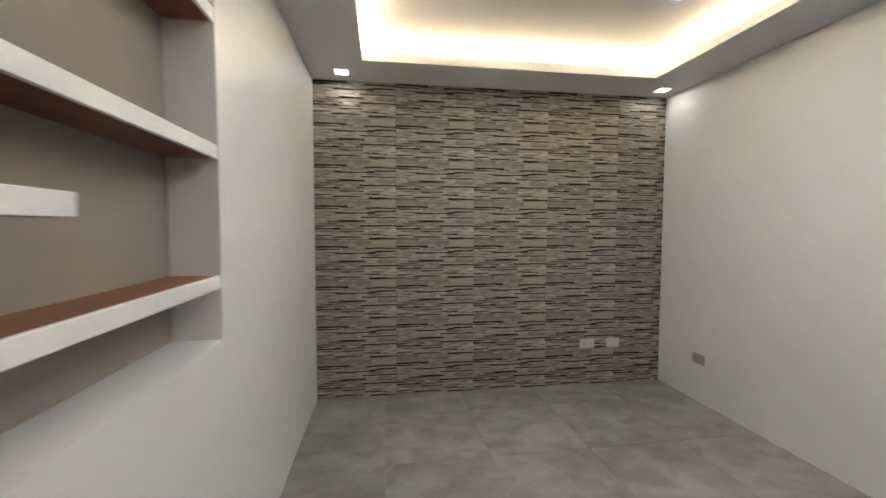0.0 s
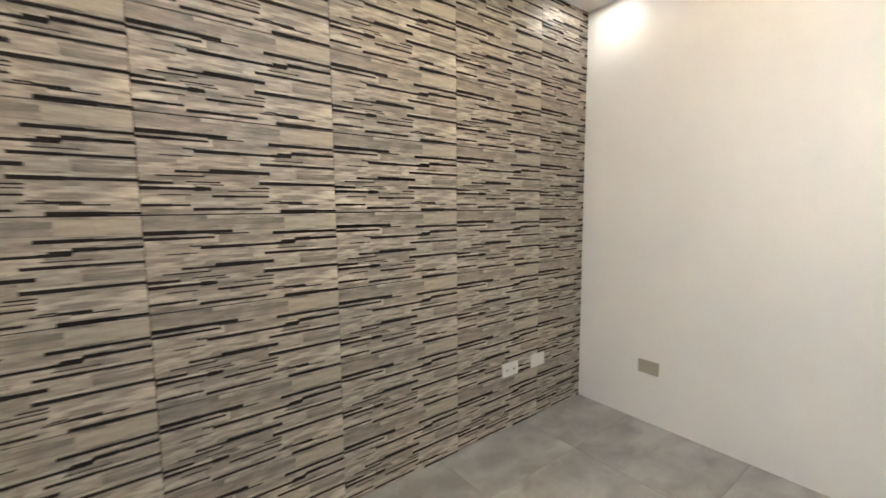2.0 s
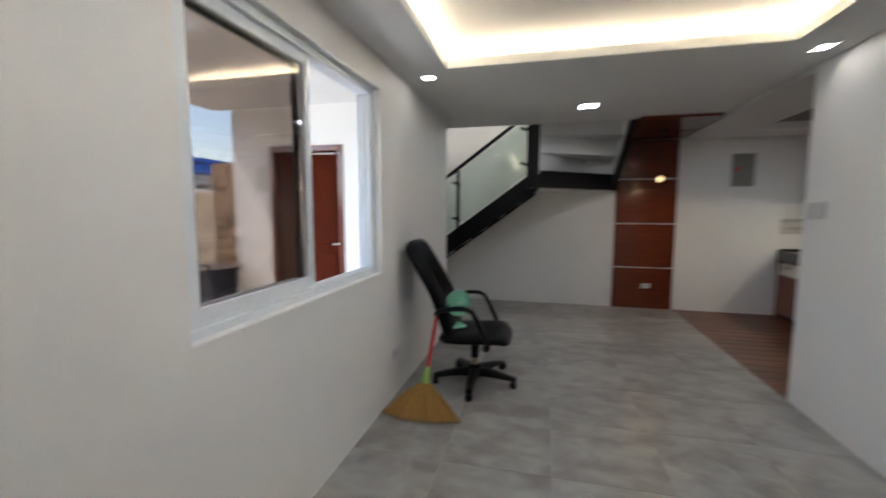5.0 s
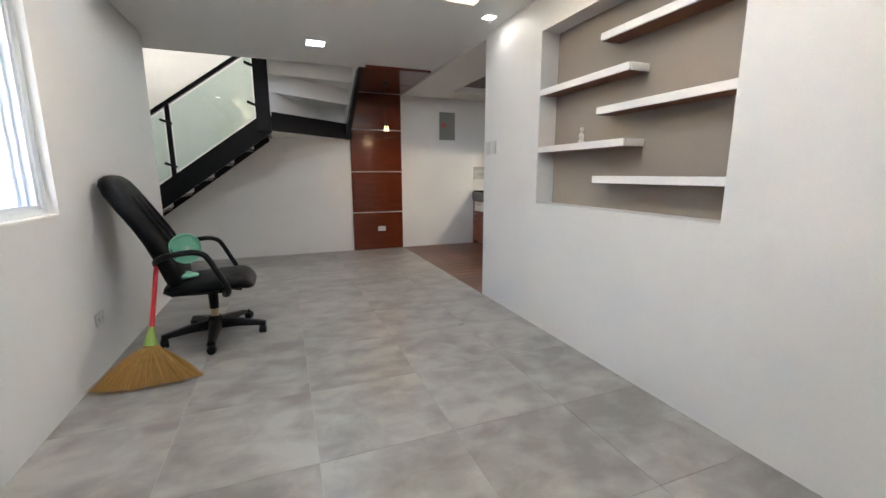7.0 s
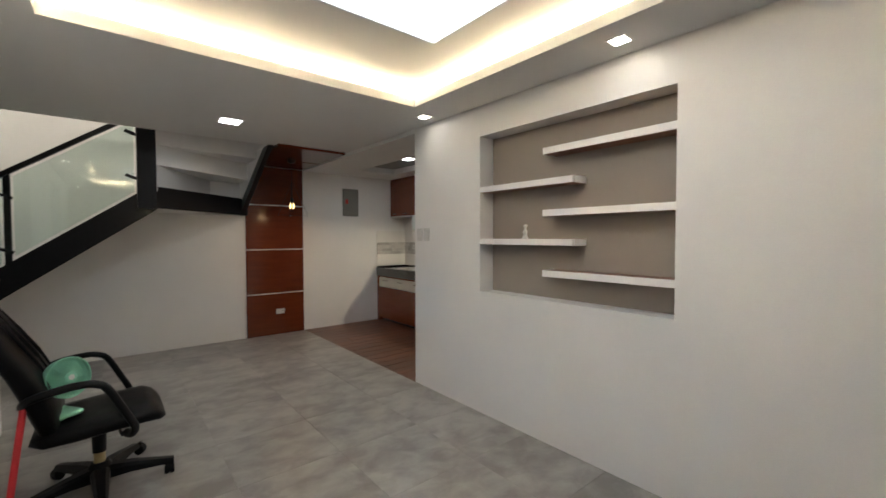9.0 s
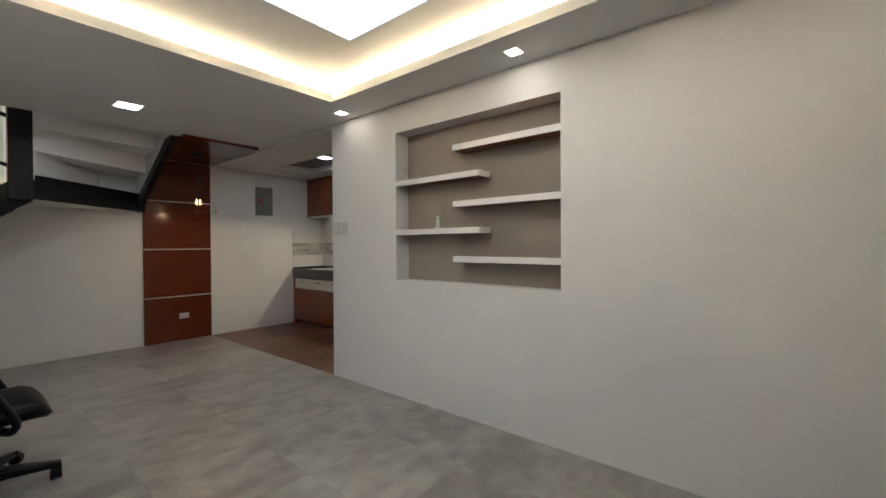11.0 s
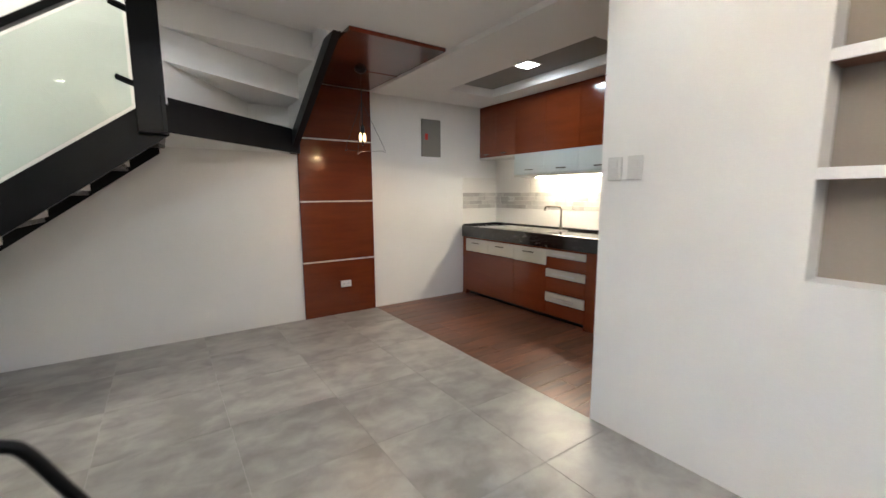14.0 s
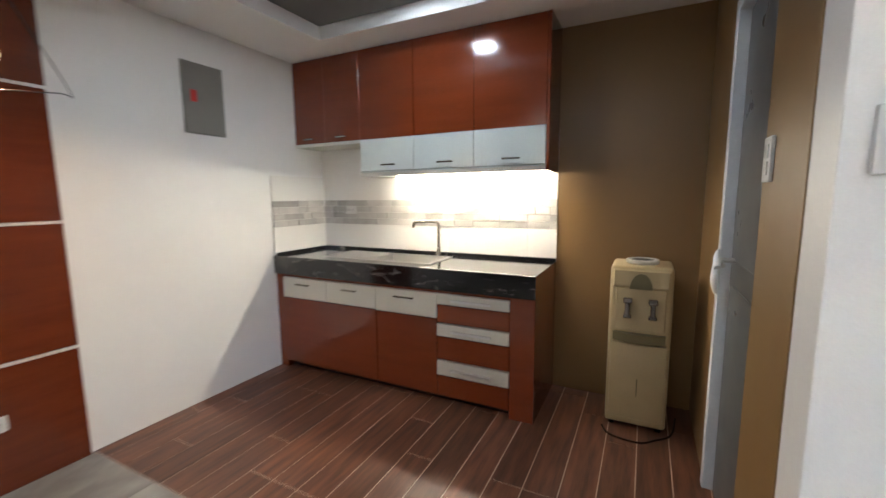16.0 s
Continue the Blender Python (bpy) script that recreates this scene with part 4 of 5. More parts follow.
tagged(part("power_cable", tube(bmesh.new(), bend([(-1.70, -0.93, 0.006), (-1.62, -0.88, 0.005), (-1.60, -0.74, 0.005), (-1.66, -0.66, 0.005), (-1.75, -0.58, 0.006), (-1.95, -0.55, 0.006)], 6), 0.005, 6), PLASTIC), "loose black power cable lying on the floor", "cable")

# bathroom-type door with its frame
dr = empty("door_1", "grey door in a pale vinyl frame, cloth tied on its lever", "door", (0, YP, 0), kind="structure")
part("door_frame", boxes((DX0, DX0 + 0.05, -0.012, 0.08, 0, DZ), (DX1 - 0.02, DX1, 0.03, 0.10, 0, DZ), (DX0 + 0.05, DX1 - 0.02, -0.012, 0.08, DZ - 0.05, DZ), bevel=0.003), UPVC, dr)
leaf = part("door_leaf", boxes((DX0 + 0.052, DX1 - 0.022, 0.03, 0.065, 0.01, DZ - 0.052)), DOORGREY, dr)
for a, b in ((0.12, 0.95), (1.05, 1.90)):
    part("door_panel", boxes((DX0 + 0.13, DX1 - 0.13, 0.024, 0.03, a, b), bevel=0.004), DOORGREY, leaf)
part("door_handle", tube(bmesh.new(), bend([(DX0 + 0.15, 0.03, 1.05), (DX0 + 0.15, -0.02, 1.05), (DX0 + 0.18, -0.03, 1.05), (DX0 + 0.26, -0.03, 1.045)], 4), 0.010, 8), CHROME, leaf)
bm = bmesh.new()
tube(bm, bend([(DX0 + 0.100, -0.03, 1.10), (DX0 + 0.170, -0.045, 1.085), (DX0 + 0.240, -0.05, 1.05)], 4), [0.006, 0.008, 0.010, 0.011, 0.012, 0.013, 0.014, 0.015, 0.012], 10, 0.7)
tube(bm, bend([(DX0 + 0.210, -0.05, 1.07), (DX0 + 0.240, -0.055, 1.01), (DX0 + 0.245, -0.05, 0.955)], 4), [0.010, 0.013, 0.015, 0.017, 0.018, 0.017, 0.015, 0.012, 0.008], 10, 0.6)
tagged(part("cloth", bm, CLOTH, smooth=60), "white cloth knotted round the door lever", "cloth").location = (0.05, YP, -0.01)

# ---- office chair ----
ch = new("office_chair")
ch.matrix_basis = pose(1.986, -0.208, 0.0, 0, 0, 0)
tagged(ch, "black high-back leatherette office chair on castors, leaning to the wall", "office chair")
for wx, wy in ((0.305, 0.10), (-0.01, 0.325), (-0.31, 0.04), (-0.19, -0.335), (0.19, -0.29)):
    L = math.hypot(wx, wy)
    ux, uy = wx / L, wy / L
    bm = bmesh.new()
    rings = []
    for t, w, zt, zb in ((0.02, 0.045, 0.145, 0.075), (0.14, 0.034, 0.13, 0.08), (0.27, 0.026, 0.105, 0.07), (0.335, 0.024, 0.092, 0.062)):
        c = Vector((ux * t, uy * t, 0))
        s = Vector((-uy, ux, 0)) * w
        rings.append([bm.verts.new(c + s * a + Vector((0, 0, b))) for a, b in ((-1, zb), (1, zb), (1, zt - 0.015), (0.6, zt), (-0.6, zt), (-1, zt - 0.015))])
    for a, b in zip(rings, rings[1:]):
        for k in range(6):
            bm.faces.new((a[k], a[(k + 1) % 6], b[(k + 1) % 6], b[k]))
    bm.faces.new(rings[0][::-1]), bm.faces.new(rings[-1])
    bmesh.ops.recalc_face_normals(bm, faces=bm.faces)
    part("leg", bm, PLASTIC, ch, "black star-base leg", smooth=35)
    cas = part("castor", cyl(bmesh.new(), (wx, wy, 0.045), (wx, wy, 0.075), 0.011, seg=10), PLASTIC, ch)
    for s in (-1, 1):
        part("wheel", cyl(bmesh.new(), (wx + s * 0.006 * ux, wy + s * 0.006 * uy, 0.0275), (wx + s * 0.024 * ux, wy + s * 0.024 * uy, 0.0275), 0.0275, 0.024, seg=20), PLASTIC, cas, smooth=40)
    part("hood", cyl(bmesh.new(), (wx - 0.02 * ux, wy - 0.02 * uy, 0.034), (wx + 0.02 * ux, wy + 0.02 * uy, 0.034), 0.027, seg=16), PLASTIC, cas, smooth=40)
part("hub", spin(bmesh.new(), [(0.0, 0.07), (0.05, 0.07), (0.055, 0.10), (0.05, 0.15), (0.036, 0.165), (0.0, 0.165)], seg=20), PLASTIC, ch, smooth=40)
part("gas_sleeve", cyl(bmesh.new(), (0, 0, 0.16), (0, 0, 0.225), 0.026, seg=18), CREAM, ch, "worn pale lower sleeve", smooth=40)
part("gas_lift", cyl(bmesh.new(), (0, 0, 0.22), (0, 0, 0.37), 0.030, 0.034, seg=18), PLASTIC, ch, smooth=40)
part("tilt_mechanism", boxes((-0.13, 0.14, -0.09, 0.09, 0.345, 0.395), bevel=0.012, seg=2), PLASTIC, ch)
part("lever", tube(bmesh.new(), [(-0.08, 0.05, 0.365), (-0.09, 0.17, 0.36), (-0.10, 0.20, 0.357)], [0.007, 0.007, 0.012], 8), PLASTIC, ch)
part("knob", cyl(bmesh.new(), (-0.13, 0.0, 0.36), (-0.19, 0.0, 0.355), 0.02, 0.024, seg=12), PLASTIC, ch)


def cushion(name, rows, parent, mat, label):
    """A padded form lofted over sections: centre, half width, half thickness, direction of thickness."""
    bm = bmesh.new()
    rings = []
    for c, hw, ht, nrm in rows:
        c, nrm = Vector(c), Vector(nrm).normalized()
        ring = []
        for k in range(24):
            t = 2 * math.pi * k / 24
            cx, sx = math.cos(t), math.sin(t)
            px = math.copysign(abs(cx) ** 0.55, cx) * hw
            pn = math.copysign(abs(sx) ** 0.75, sx) * ht
            ring.append(bm.verts.new(c + Vector((0, px, 0)) + nrm * pn))
        rings.append(ring)
    for a, b in zip(rings, rings[1:]):
        for k in range(24):
            bm.faces.new((a[k], a[(k + 1) % 24], b[(k + 1) % 24], b[k]))
    bm.faces.new(rings[0][::-1]), bm.faces.new(rings[-1])
    bmesh.ops.recalc_face_normals(bm, faces=bm.faces)
    return part(name, bm, mat, parent, label, smooth=70)


UPN = (0, 0, 1)
CYC = 0.035
cushion("seat", [((-0.28, CYC, 0.42), 0.14, 0.012, (0.5, 0, 1)), ((-0.275, CYC, 0.425), 0.19, 0.03, (0.5, 0, 1)), ((-0.25, CYC, 0.435), 0.225, 0.048, (0.25, 0, 1)), ((-0.20, CYC, 0.447), 0.245, 0.053, UPN), ((-0.05, CYC, 0.44), 0.255, 0.05, UPN), ((0.08, CYC, 0.43), 0.255, 0.05, UPN), ((0.19, CYC, 0.425), 0.24, 0.05, (-0.15, 0, 1)), ((0.24, CYC, 0.43), 0.20, 0.035, (-0.3, 0, 1))], ch, VINYL, "padded black seat")
B0, B1 = Vector((0.17, CYC, 0.43)), Vector((0.455, CYC + 0.03, 1.16))
rows = []
for t, w, th in ((0.0, 0.19, 0.03), (0.03, 0.215, 0.045), (0.15, 0.235, 0.056), (0.30, 0.245, 0.06), (0.45, 0.25, 0.055), (0.60, 0.25, 0.05), (0.75, 0.245, 0.052), (0.87, 0.23, 0.052), (0.94, 0.20, 0.048), (0.985, 0.14, 0.035), (1.0, 0.08, 0.016)):
    c = B0.lerp(B1, t) + Vector((-0.035 * math.sin(math.pi * t * 1.4), 0, 0))
    rows.append((c, w, th, (-0.93, 0, 0.36)))
cushion("backrest", rows, ch, VINYL, "tall padded black backrest with soft pleats")
for off in (-0.10, 0.0, 0.10):
    pts = [B0.lerp(B1, t) + Vector((-0.035 * math.sin(math.pi * t * 1.4) - 0.054, off, 0.019)) for t in (0.2, 0.35, 0.5, 0.65, 0.8)]
    part("pleat", tube(bmesh.new(), pts, [0.002, 0.007, 0.009, 0.007, 0.002], 8), VINYL, ch, "stitched pleat", smooth=60)
for s, ya in ((1, 0.345), (-1, -0.285)):
    yi = CYC + s * 0.22
    pts = bend([(-0.11, yi, 0.385), (-0.135, ya - s * 0.03, 0.395), (-0.145, ya, 0.44), (-0.10, ya, 0.54), (-0.045, ya, 0.650), (-0.005, ya, 0.682), (0.06, ya, 0.691), (0.17, ya, 0.676), (0.235, ya - s * 0.03, 0.648), (0.26, CYC + s * 0.2, 0.61)], 5)
    part("armrest", tube(bmesh.new(), pts, 0.0165, 10, 1.25), PLASTIC, ch, "looped black armrest", smooth=60)

# ---- desk fan on the seat ----
fan = new("desk_fan")
fan.matrix_basis = pose(2.135, -0.112, 0.487, 0, 0, -54)
fan.scale = (0.94, 0.94, 0.94)
tagged(fan, "small mint-green desk fan standing on the chair seat", "desk fan")
FT = Matrix.Translation((-0.055, 0, 0.212)) @ Matrix.Rotation(radians(-82), 4, "Y") @ Matrix.Rotation(radians(0), 4, "X")
part("base", boxes((-0.085, 0.075, -0.07, 0.07, 0.0, 0.028), bevel=0.012, seg=3), MINT, fan, smooth=40)
part("neck", tube(bmesh.new(), bend([(0.02, 0, 0.02), (0.035, 0, 0.06), (0.035, 0, 0.13), (0.01, 0, 0.20)], 5), [0.03] * 5 + [0.026] * 5 + [0.022] * 6, 12, 1.2), MINT, fan, smooth=60)
fan_head = part("housing", spin(bmesh.new(), [(0.0, -0.07), (0.045, -0.068), (0.075, -0.05), (0.096, -0.02), (0.104, 0.01), (0.106, 0.03), (0.100, 0.032), (0.098, 0.012), (0.085, 0.0), (0.0, -0.002)], seg=36, m=FT), MINT, fan, "round mint-green housing", smooth=40)
for k in range(44):
    t = 2 * math.pi * k / 44
    c, s_ = math.cos(t), math.sin(t)
    bm = tube(bmesh.new(), [FT @ Vector(p) for p in ((0.026 * c, 0.026 * s_, 0.044), (0.065 * math.cos(t + 0.15), 0.065 * math.sin(t + 0.15), 0.043), (0.100 * math.cos(t + 0.28), 0.100 * math.sin(t + 0.28), 0.03))], 0.0016, 4)
    part("grille_bar", bm, MINT, fan_head)
part("hub_cap", spin(bmesh.new(), [(0.0, 0.038), (0.028, 0.038), (0.028, 0.045), (0.024, 0.048), (0.0, 0.048)], seg=24, m=FT), MINT, fan_head, smooth=40)
part("badge", spin(bmesh.new(), [(0.0, 0.048), (0.014, 0.048), (0.014, 0.0488), (0.0, 0.0488)], seg=16, m=FT), WHITEP, fan_head, "pale oval badge")
part("grille_ring", tube(bmesh.new(), [FT @ Vector((0.103 * math.cos(2 * math.pi * k / 36), 0.103 * math.sin(2 * math.pi * k / 36), 0.03)) for k in range(37)], 0.004, 6), MINT, fan_head, smooth=60)
for k in range(5):
    t = 2 * math.pi * k / 5
    bm = bmesh.new()
    vs = [bm.verts.new(FT @ Vector((r * math.cos(t + a), r * math.sin(t + a), z))) for r, a, z in ((0.02, 0, 0.012), (0.085, -0.1, 0.006), (0.088, 0.75, 0.026), (0.02, 0.7, 0.02))]
    bm.faces.new(vs)
    bmesh.ops.solidify(bm, geom=bm.faces[:], thickness=0.002)
    part("blade", bm, MINT, fan_head)

# ---- soft broom ----
br = empty("broom", "straw broom with a red sleeve, leaning on the chair", "broom", (2.28, 0.375, 0.0))
N0, N1 = Vector((0.0, -0.20, 0.20)), Vector((-0.05, -0.355, 0.69))
part("handle", tube(bmesh.new(), [N0.lerp(N1, t) for t in (0.05, 0.5, 0.97)], 0.0135, 12), RED, br, "red plastic handle sleeve", smooth=60)
part("handle_tip", tube(bmesh.new(), [N0.lerp(N1, t) for t in (0.97, 1.0)], 0.011, 12), STRAW, br, "bare wooden tip")
part("collar", tube(bmesh.new(), [N0.lerp(N1, t) for t in (-0.12, -0.06, 0.0, 0.06, 0.10)], [0.040, 0.034, 0.026, 0.02, 0.016], 14), GREEN, br, "green woven collar", smooth=60)
rs = random.Random(11)
D0, D1 = Vector((0.245, 0.055, 0.0)), Vector((-0.30, 0.05, 0.0))
NECK = N0.lerp(N1, -0.10)
core = bmesh.new()
cols = 26
front, back = [], []
for k in range(cols + 1):
    u = k / cols
    tip = D0.lerp(D1, u) + Vector((0, 0.055 * math.sin(math.pi * u), 0.004 + 0.012 * rs.random()))
    root = NECK + Vector((0.035 * (1 - 2 * u), 0.0, -0.01))
    line_f, line_b = [], []
    for j in range(6):
        t = j / 5
        p = root.lerp(tip, t) + Vector((0, 0, -0.02 * math.sin(math.pi * t) * abs(2 * u - 1) + 0.012 * math.sin(math.pi * t)))
        th = 0.012 + 0.012 * math.sin(math.pi * min(1, t + 0.15)) * math.sin(math.pi * (0.08 + 0.84 * u))
        line_f.append(core.verts.new(p + Vector((0, th, th * 0.4))))
        line_b.append(core.verts.new(p + Vector((0, -th, -th * 0.2 if j < 5 else 0))))
    front.append(line_f), back.append(line_b)
for side, flip in ((front, 1), (back, 0)):
    for a, b in zip(side, side[1:]):
        for j in range(5):
            q = (a[j], a[j + 1], b[j + 1], b[j])
            core.faces.new(q if flip else q[::-1])
for line in (0, -1):
    for j in range(5):
        core.faces.new((front[line][j], back[line][j], back[line][j + 1], front[line][j + 1]))
for k in range(cols):
    core.faces.new((front[k][5], back[k][5], back[k + 1][5], front[k + 1][5]))
bmesh.ops.recalc_face_normals(core, faces=core.faces)
part("straw_body", core, STRAW, br, "dense golden straw", smooth=60)
strands = bmesh.new()
for k in range(420):
    u = rs.random()
    tip = D0.lerp(D1, u) + Vector((rs.uniform(-0.02, 0.02), 0.055 * math.sin(math.pi * u) + rs.uniform(-0.012, 0.03), 0.003 + 0.02 * rs.random()))
    root = NECK + Vector((0.035 * (1 - 2 * u), 0.012, 0.0))
    s = rs.uniform(0.1, 0.6)
    pts = [root.lerp(tip, t) + Vector((0, 0.014 + 0.014 * math.sin(math.pi * min(1, t + 0.15)) * math.sin(math.pi * (0.08 + 0.84 * u)), 0.006 + 0.012 * math.sin(math.pi * t))) for t in (s, (s + 1) / 2, 1.0)]
    tube(strands, pts, [0.0016, 0.0016, 0.0008], 3)
tagged(part("straw", strands, STRAW, br, "loose golden straw ends"), kind="stuff")
part("binding", tube(bmesh.new(), bend([NECK.lerp(D0, 0.34) + Vector((0, 0.03, 0.01)), NECK.lerp(D0.lerp(D1, 0.25), 0.4) + Vector((0, 0.045, 0.015)), NECK.lerp(D0.lerp(D1, 0.5), 0.42) + Vector((0, 0.05, 0.02)), NECK.lerp(D0.lerp(D1, 0.75), 0.4) + Vector((0, 0.045, 0.015)), NECK.lerp(D1, 0.34) + Vector((0, 0.03, 0.01))], 5), 0.006, 8), PLASTIC, br, "dark binding cord")

# ---- outside: porch, fence, houses ----
tagged(part("ground", boxes((XW + 0.15, 60, -60, 60, -0.4, -0.16), (-60, XW + 0.15, YS + 0.15, 60, -0.4, -0.16)), PAVING), "pale paved ground outside", "ground", kind="structure")
tagged(part("porch_floor", boxes((XW + 0.15, 4.97, YH, 3.9, -0.16, -0.03)), PAVING), "tan porch paving", "pavement", kind="structure")
tagged(part("porch_roof", boxes((XW + 0.15, 5.2, YH, 4.2, 2.52, 2.64)), EXTPAINT), "white porch roof slab", "roof", kind="structure")
fence = empty("fence_wall", "beige rendered boundary wall with a white coping", "wall", (6.2, 0, -0.16))
part("wall_body", boxes((0, 0.15, -2.3, 6.0, 0, 1.78)), CONCRETE, fence)
part("coping", boxes((-0.03, 0.18, -2.3, 6.0, 1.78, 1.83), bevel=0.005), EXTPAINT, fence, "white coping")
pil = empty("clad_pillar", "gate pillar clad in brown split stones", "pillar", (5.35, -1.62, -0.16))
part("core", boxes((-0.2, 0.2, -0.2, 0.2, 0, 2.13)), CLAD, pil)
rp = random.Random(3)
z = 0.02
while z < 2.09:
    hh = rp.uniform(0.09, 0.14)
    for sidey in (0, 1):
        a = -0.21
        while a < 0.19:
            b = min(a + rp.uniform(0.12, 0.24), 0.21)
            o = 0.2 + rp.uniform(0.015, 0.035)
            part("stone", boxes((-o, -0.19, a + 0.003, b - 0.003, z, min(z + hh - 0.006, 2.125))) if sidey == 0 else boxes((a + 0.003, b - 0.003, 0.19, o, z, min(z + hh - 0.006, 2.125))), CLAD, pil)
            a = b
    z += hh
bin_ = empty("bin", "dark plastic bin standing on the porch", "bin", (5.0, -0.75, -0.03))
part("body", spin(bmesh.new(), [(0.0, 0), (0.22, 0), (0.27, 0.75), (0.29, 0.76), (0.29, 0.80), (0.0, 0.80)], seg=24), DIMGLASS, bin_, smooth=40)
part("handle", tube(bmesh.new(), bend([(-0.2, 0.25, 0.78), (-0.2, 0.3, 0.86), (0.2, 0.3, 0.86), (0.2, 0.25, 0.78)], 4), 0.012, 8), PLASTIC, bin_)

dor = empty("door_2", "mahogany entry door, ajar, in a dark wooden frame", "door", (0, YH, 0), kind="structure")
part("door_frame", boxes((3.58, 3.64, -0.15, 0.012, 0, 2.09), (4.42, 4.48, -0.15, 0.012, 0, 2.09), (3.64, 4.42, -0.15, 0.012, 2.03, 2.09), bevel=0.003), MAHOG, dor)
lf = new("door_leaf")
lf.parent = dor
lf.matrix_basis = pose(4.415, -0.10, 0.0, 0, 0, 180 + 14)
bm = boxes((0, 0.76, -0.02, 0.02, 0.01, 2.02), bevel=0.002)
leafm = part("door_board", bm, ENTRY, lf)
for a, b in ((0.12, 0.34), (0.42, 0.64)):
    for c, d_ in ((0.15, 0.9), (1.0, 1.85)):
        part("door_panel", boxes((a, b, -0.028, -0.018, c, d_), bevel=0.008), ENTRY, lf)
part("door_handle", tube(bmesh.new(), bend([(0.70, -0.02, 1.0), (0.70, -0.06, 1.0), (0.66, -0.075, 1.0), (0.60, -0.075, 1.0)], 4), 0.011, 8), CHROME, lf)
part("escutcheon", boxes((0.68, 0.72, -0.026, -0.018, 0.93, 1.07), bevel=0.004), CHROME, lf)

hs = empty("house", "blue two-storey neighbour house with louvred eaves", "house", (14.0, 1.5, -0.35))
part("wall", boxes((0, 5, -9.3, 8, 0.19, 4.6), (0.005, 5, -15, -9.3, 0.19, 3.6)), BLUEW, hs)
part("eave", boxes((-0.9, 0.02, -15.3, 8.3, 3.0, 3.12)), BLUE, hs)
for k in range(5):
    part("slat", boxes((-0.25, -0.05, -15 if k < 2 else -9.3, 8, 3.2 + k * 0.26, 3.34 + k * 0.26)), BLUE, hs)
part("fascia", boxes((-0.06, 0.01, -9.3, 8, 3.12, 4.55)), BLUE, hs)
part("fascia", boxes((-0.06, 0.01, -15, -9.3, 3.12, 3.62)), BLUE, hs)
for k in range(11):
    y = -14.4 + k * 2.0
    w = part("window", boxes((-0.06, 0.01, y, y + 1.4, 1.6, 2.75)), EXTPAINT, hs)
    part("pane", boxes((-0.07, -0.05, y + 0.08, y + 0.66, 1.68, 2.67)), DIMGLASS, w)
    part("pane", boxes((-0.07, -0.05, y + 0.74, y + 1.32, 1.68, 2.67)), DIMGLASS, w)
    for j in range(6):
        part("bar", boxes((-0.10, -0.085, y + 0.12 + j * 0.22, y + 0.145 + j * 0.22, 1.6, 2.75)), EXTPAINT, w)
for y in (-12.7, -8.7, -4.7, -0.7, 3.3):
    part("pilaster", boxes((-0.12, 0.0, y - 0.2, y + 0.2, 0.19, 3.0)), BLUE, hs)
ps = empty("gate_post", "dark steel post standing behind the boundary wall", "post", (6.6, -1.78, -0.16))
part("shaft", boxes((-0.08, 0.08, -0.08, 0.08, 0, 2.7), bevel=0.01), PLASTIC, ps)
part("crossbar", boxes((-0.02, 0.02, -0.3, 0.2, 2.55, 2.59)), PLASTIC, ps)

# ---- stone tile wall ----
SW = tagged(part("wall_stone", boxes((XN, XW, YS - 0.003, YS, 0, ZC)), STONED), "wall of split-face stone-look tiles in grey, sand and dark brown", "wall", kind="structure")


# dark strips for one tile's print and groove shade: from, to (shares of its width), height over its foot, height of the
# strip
GROOVES = [
    (0.22, 0.56, 0.010, 0.007), (0.66, 1.0, 0.000, 0.008), (0.61, 1.0, 0.229, 0.008), (0.0, 0.40, 0.240, 0.010),
    (0.0, 0.31, 0.224, 0.007), (0.66, 1.0, 0.203, 0.009), (0.24, 0.66, 0.191, 0.008), (0.62, 0.74, 0.195, 0.010),
    (0.56, 1.0, 0.160, 0.007), (0.15, 0.31, 0.128, 0.006), (0.30, 0.61, 0.128, 0.011), (0.55, 1.0, 0.095, 0.009),
    (0.0, 0.14, 0.089, 0.009), (0.0, 0.24, 0.074, 0.008), (0.23, 0.31, 0.072, 0.011), (0.31, 0.60, 0.052, 0.006),
    (0.66, 0.79, 0.031, 0.006), (0.0, 0.21, 0.024, 0.006),
]
SAND = (0.68, 1.0, 0.250, 0.042)


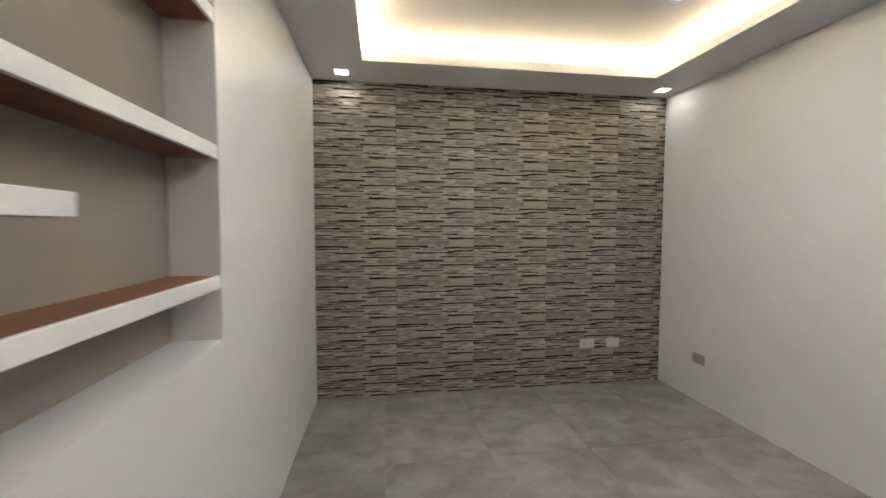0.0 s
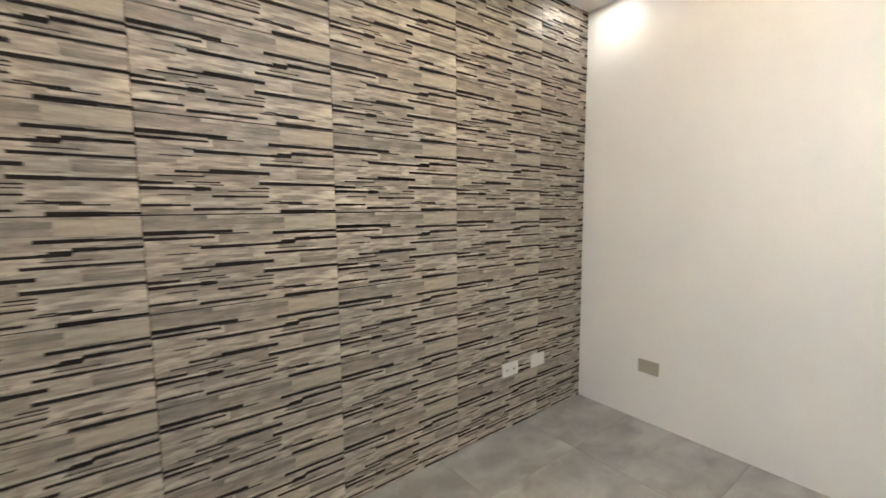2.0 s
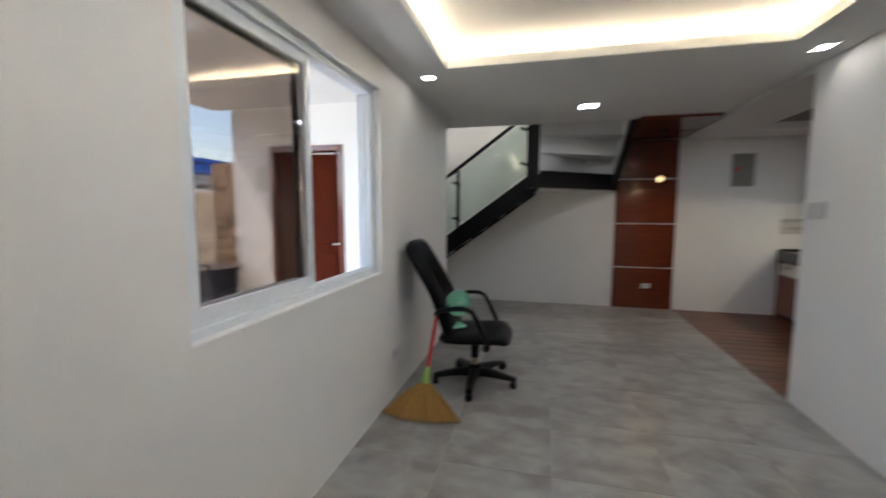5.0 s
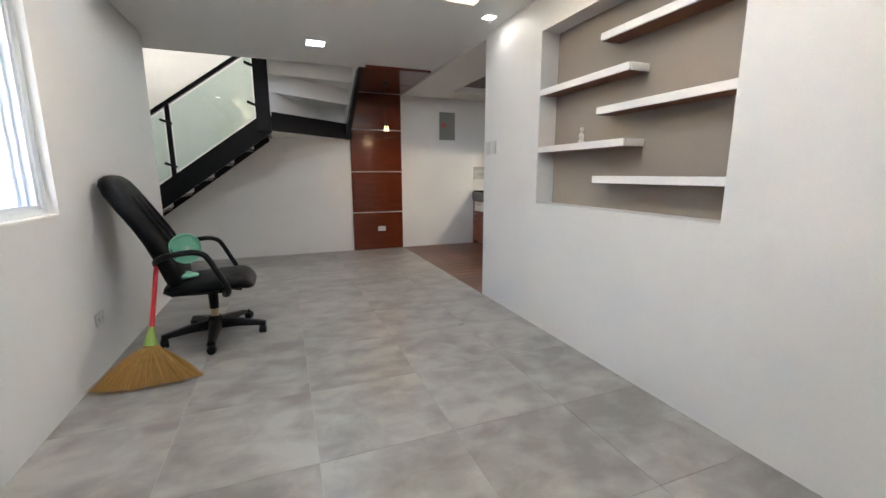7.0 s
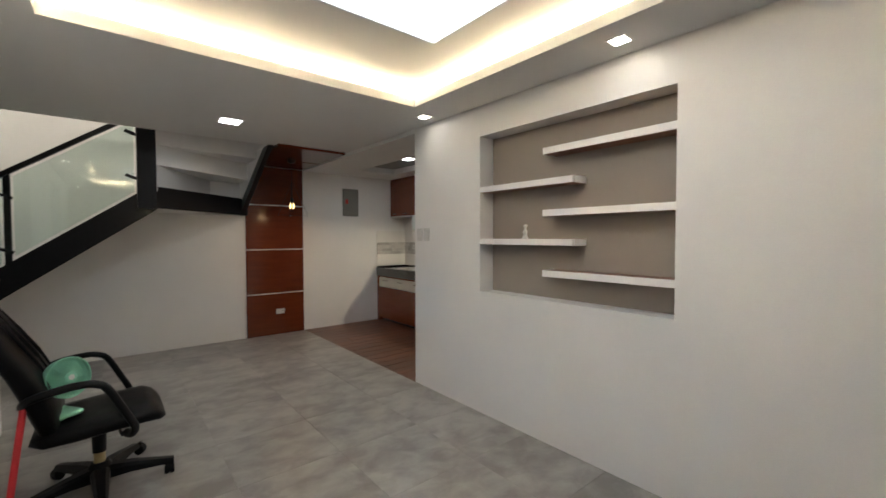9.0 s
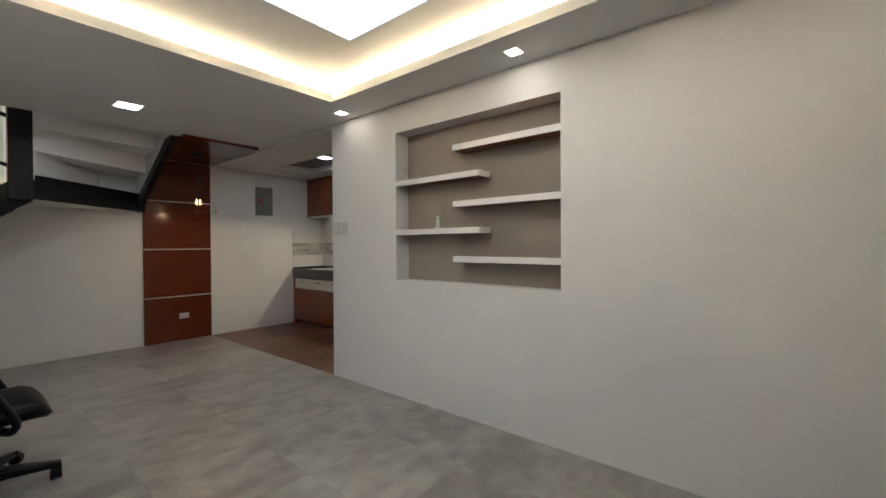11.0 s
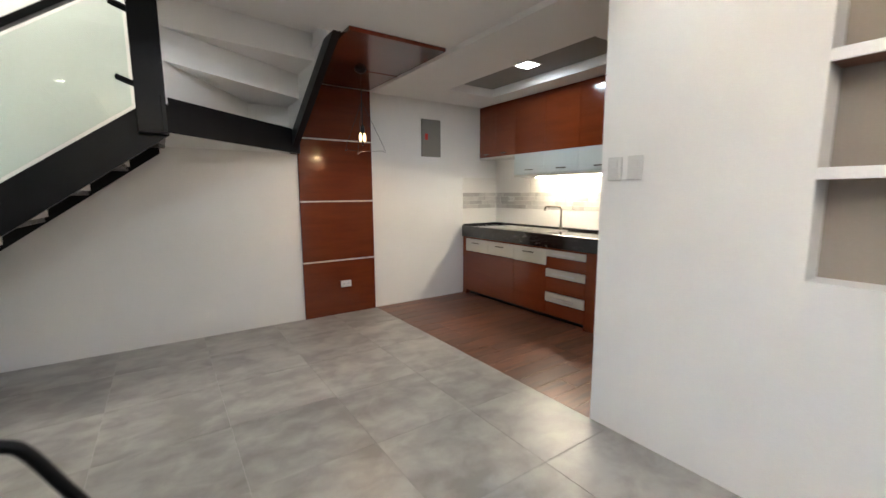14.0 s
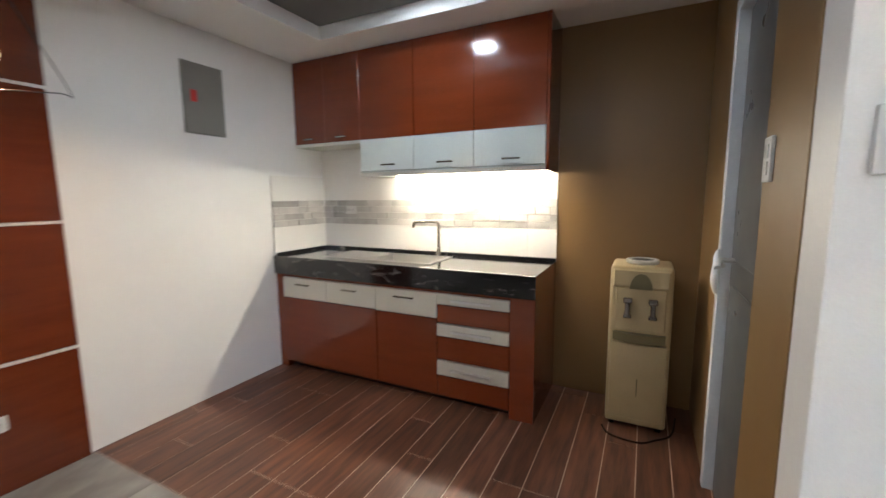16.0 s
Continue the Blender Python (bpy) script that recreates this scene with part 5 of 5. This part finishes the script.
def strip_layout(seed):
    """Courses of stones over one tile, dark strips for the grooves between them and a smooth sandy block."""
    r = random.Random(seed)
    out, z = [], 0.0
    while z < 0.2995:
        h = min(r.choice((0.012, 0.016, 0.020, 0.024, 0.028)), 0.3 - z)
        if 0.3 - z - h < 0.010:
            h = 0.3 - z
        x = 0.0
        while x < 0.5995:
            w = min(r.uniform(0.09, 0.30), 0.6 - x)
            if 0.6 - x - w < 0.05:
                w = 0.6 - x
            kind = r.choices((0, 1, 3), (0.40, 0.02, 0.58) if x < 0.10 else (0.74, 0.06, 0.20))[0]
            out.append((x, x + w, z, z + h, r.uniform(0.0042, 0.0060), kind))
            x += w
        z += h
    for a, b, low, tall in GROOVES:
        a, b, tall = a * 0.6, b * 0.6, tall * 1.35
        step = a + (b - a) * r.uniform(0.3, 0.7)
        out.append((a, step, low, low + tall, 0.0066, 2))
        out.append((step, b, low + tall * 0.1, low + tall * 0.85, 0.0065, 2))
        # a pale stone strip over the groove, added for the highlight along its edge
        out.append((a + 0.004, b - 0.003, low + tall, low + tall + 0.006, 0.0072, 0))
    # short thin dark strips as lesser grooves between the main ones
    for k in range(16):
        a, low = r.uniform(0.0, 0.46), r.uniform(0.005, 0.245)
        out.append((a, a + r.uniform(0.06, 0.14), low, low + r.uniform(0.0025, 0.0045), 0.0063, 2))
    a, b, low, tall = SAND
    out.append((a * 0.6, b * 0.6, low, low + tall, 0.0064, 1))
    return out


def stone_tile(layout, w, h):
    bm = bmesh.new()
    for x0, x1, z0, z1, d, kind in layout:
        x1, z1 = min(x1, w), min(z1, h)
        if x1 - x0 < 0.004 or z1 - z0 < 0.002:
            continue
        f = [bm.verts.new((x, -d, z)) for x, z in ((x0, z0), (x1, z0), (x1, z1), (x0, z1))]
        b = [bm.verts.new((x, 0, z)) for x, z in ((x0, z0), (x1, z0), (x1, z1), (x0, z1))]
        fs = [bm.faces.new(f)] + [bm.faces.new((f[i], b[i], b[(i + 1) % 4], f[(i + 1) % 4])) for i in range(4)]
        for q in fs:
            q.material_index = kind
    bmesh.ops.recalc_face_normals(bm, faces=bm.faces)
    return bm


LAYOUT = strip_layout(8)
cache = {}
for col in range(5):
    x = XN + 0.605 * col
    w = min(0.6035, XW - x)
    for row in range(8):
        z = 0.304 * row
        h = min(0.3038, ZC - z)
        key = (round(w, 3), round(h, 3))
        if key not in cache:
            t = part("stone_tile", stone_tile([(a * 1.005, b * 1.005, c, d, e, k) for a, b, c, d, e, k in LAYOUT], w, h), [STONE, STONEY, STONED, STONEG], SW)
            cache[key] = t.data
        else:
            t = new("stone_tile", cache[key])
            t.parent = SW
        t.location = (x, YS - 0.003, z)

# ---- floor tiles ----
tiles = {}


def floor_tile(parent, name, mat, x0, x1, y0, y1, gap):
    w, h = round(x1 - x0, 3), round(y1 - y0, 3)
    if w < 0.02 or h < 0.02:
        return
    if (name, w, h) not in tiles:
        t = part(name, boxes((-w / 2 + gap, w / 2 - gap, -h / 2 + gap, h / 2 - gap, -0.012, 0.0)), mat, parent)
        tiles[(name, w, h)] = t.data
    else:
        t = new(name, tiles[(name, w, h)])
        t.parent = parent
    t.location = ((x0 + x1) / 2, (y0 + y1) / 2, 0)


xs = [XN] + [0.2 + 0.6 * k for k in range(8)] + [4.82]
ysl = [YB] + [2.65 - 0.6 * k for k in range(9, -2, -1)] + [YS]
for a, b in zip(xs, xs[1:]):
    for c, d in zip(ysl, ysl[1:]):
        if a > 2.5 and c > -1.2:
            continue
        floor_tile(FLOOR, "tile", FLOORTILE, a, b, c, d, 0.0011)
r = random.Random(4)
y = YB
while y < YP + 0.9:
    y2 = min(y + (0.113 if y == YB else 0.152), YP + 0.9)
    x = XN
    step = r.choice((0.25, 0.5, 0.7, 1.0))
    while x > XK:
        x2 = max(x - step, XK)
        floor_tile(KFLOOR, "plank", PLANK, x2, x, y, y2, 0.0026)
        x, step = x2, 1.0
    y = y2
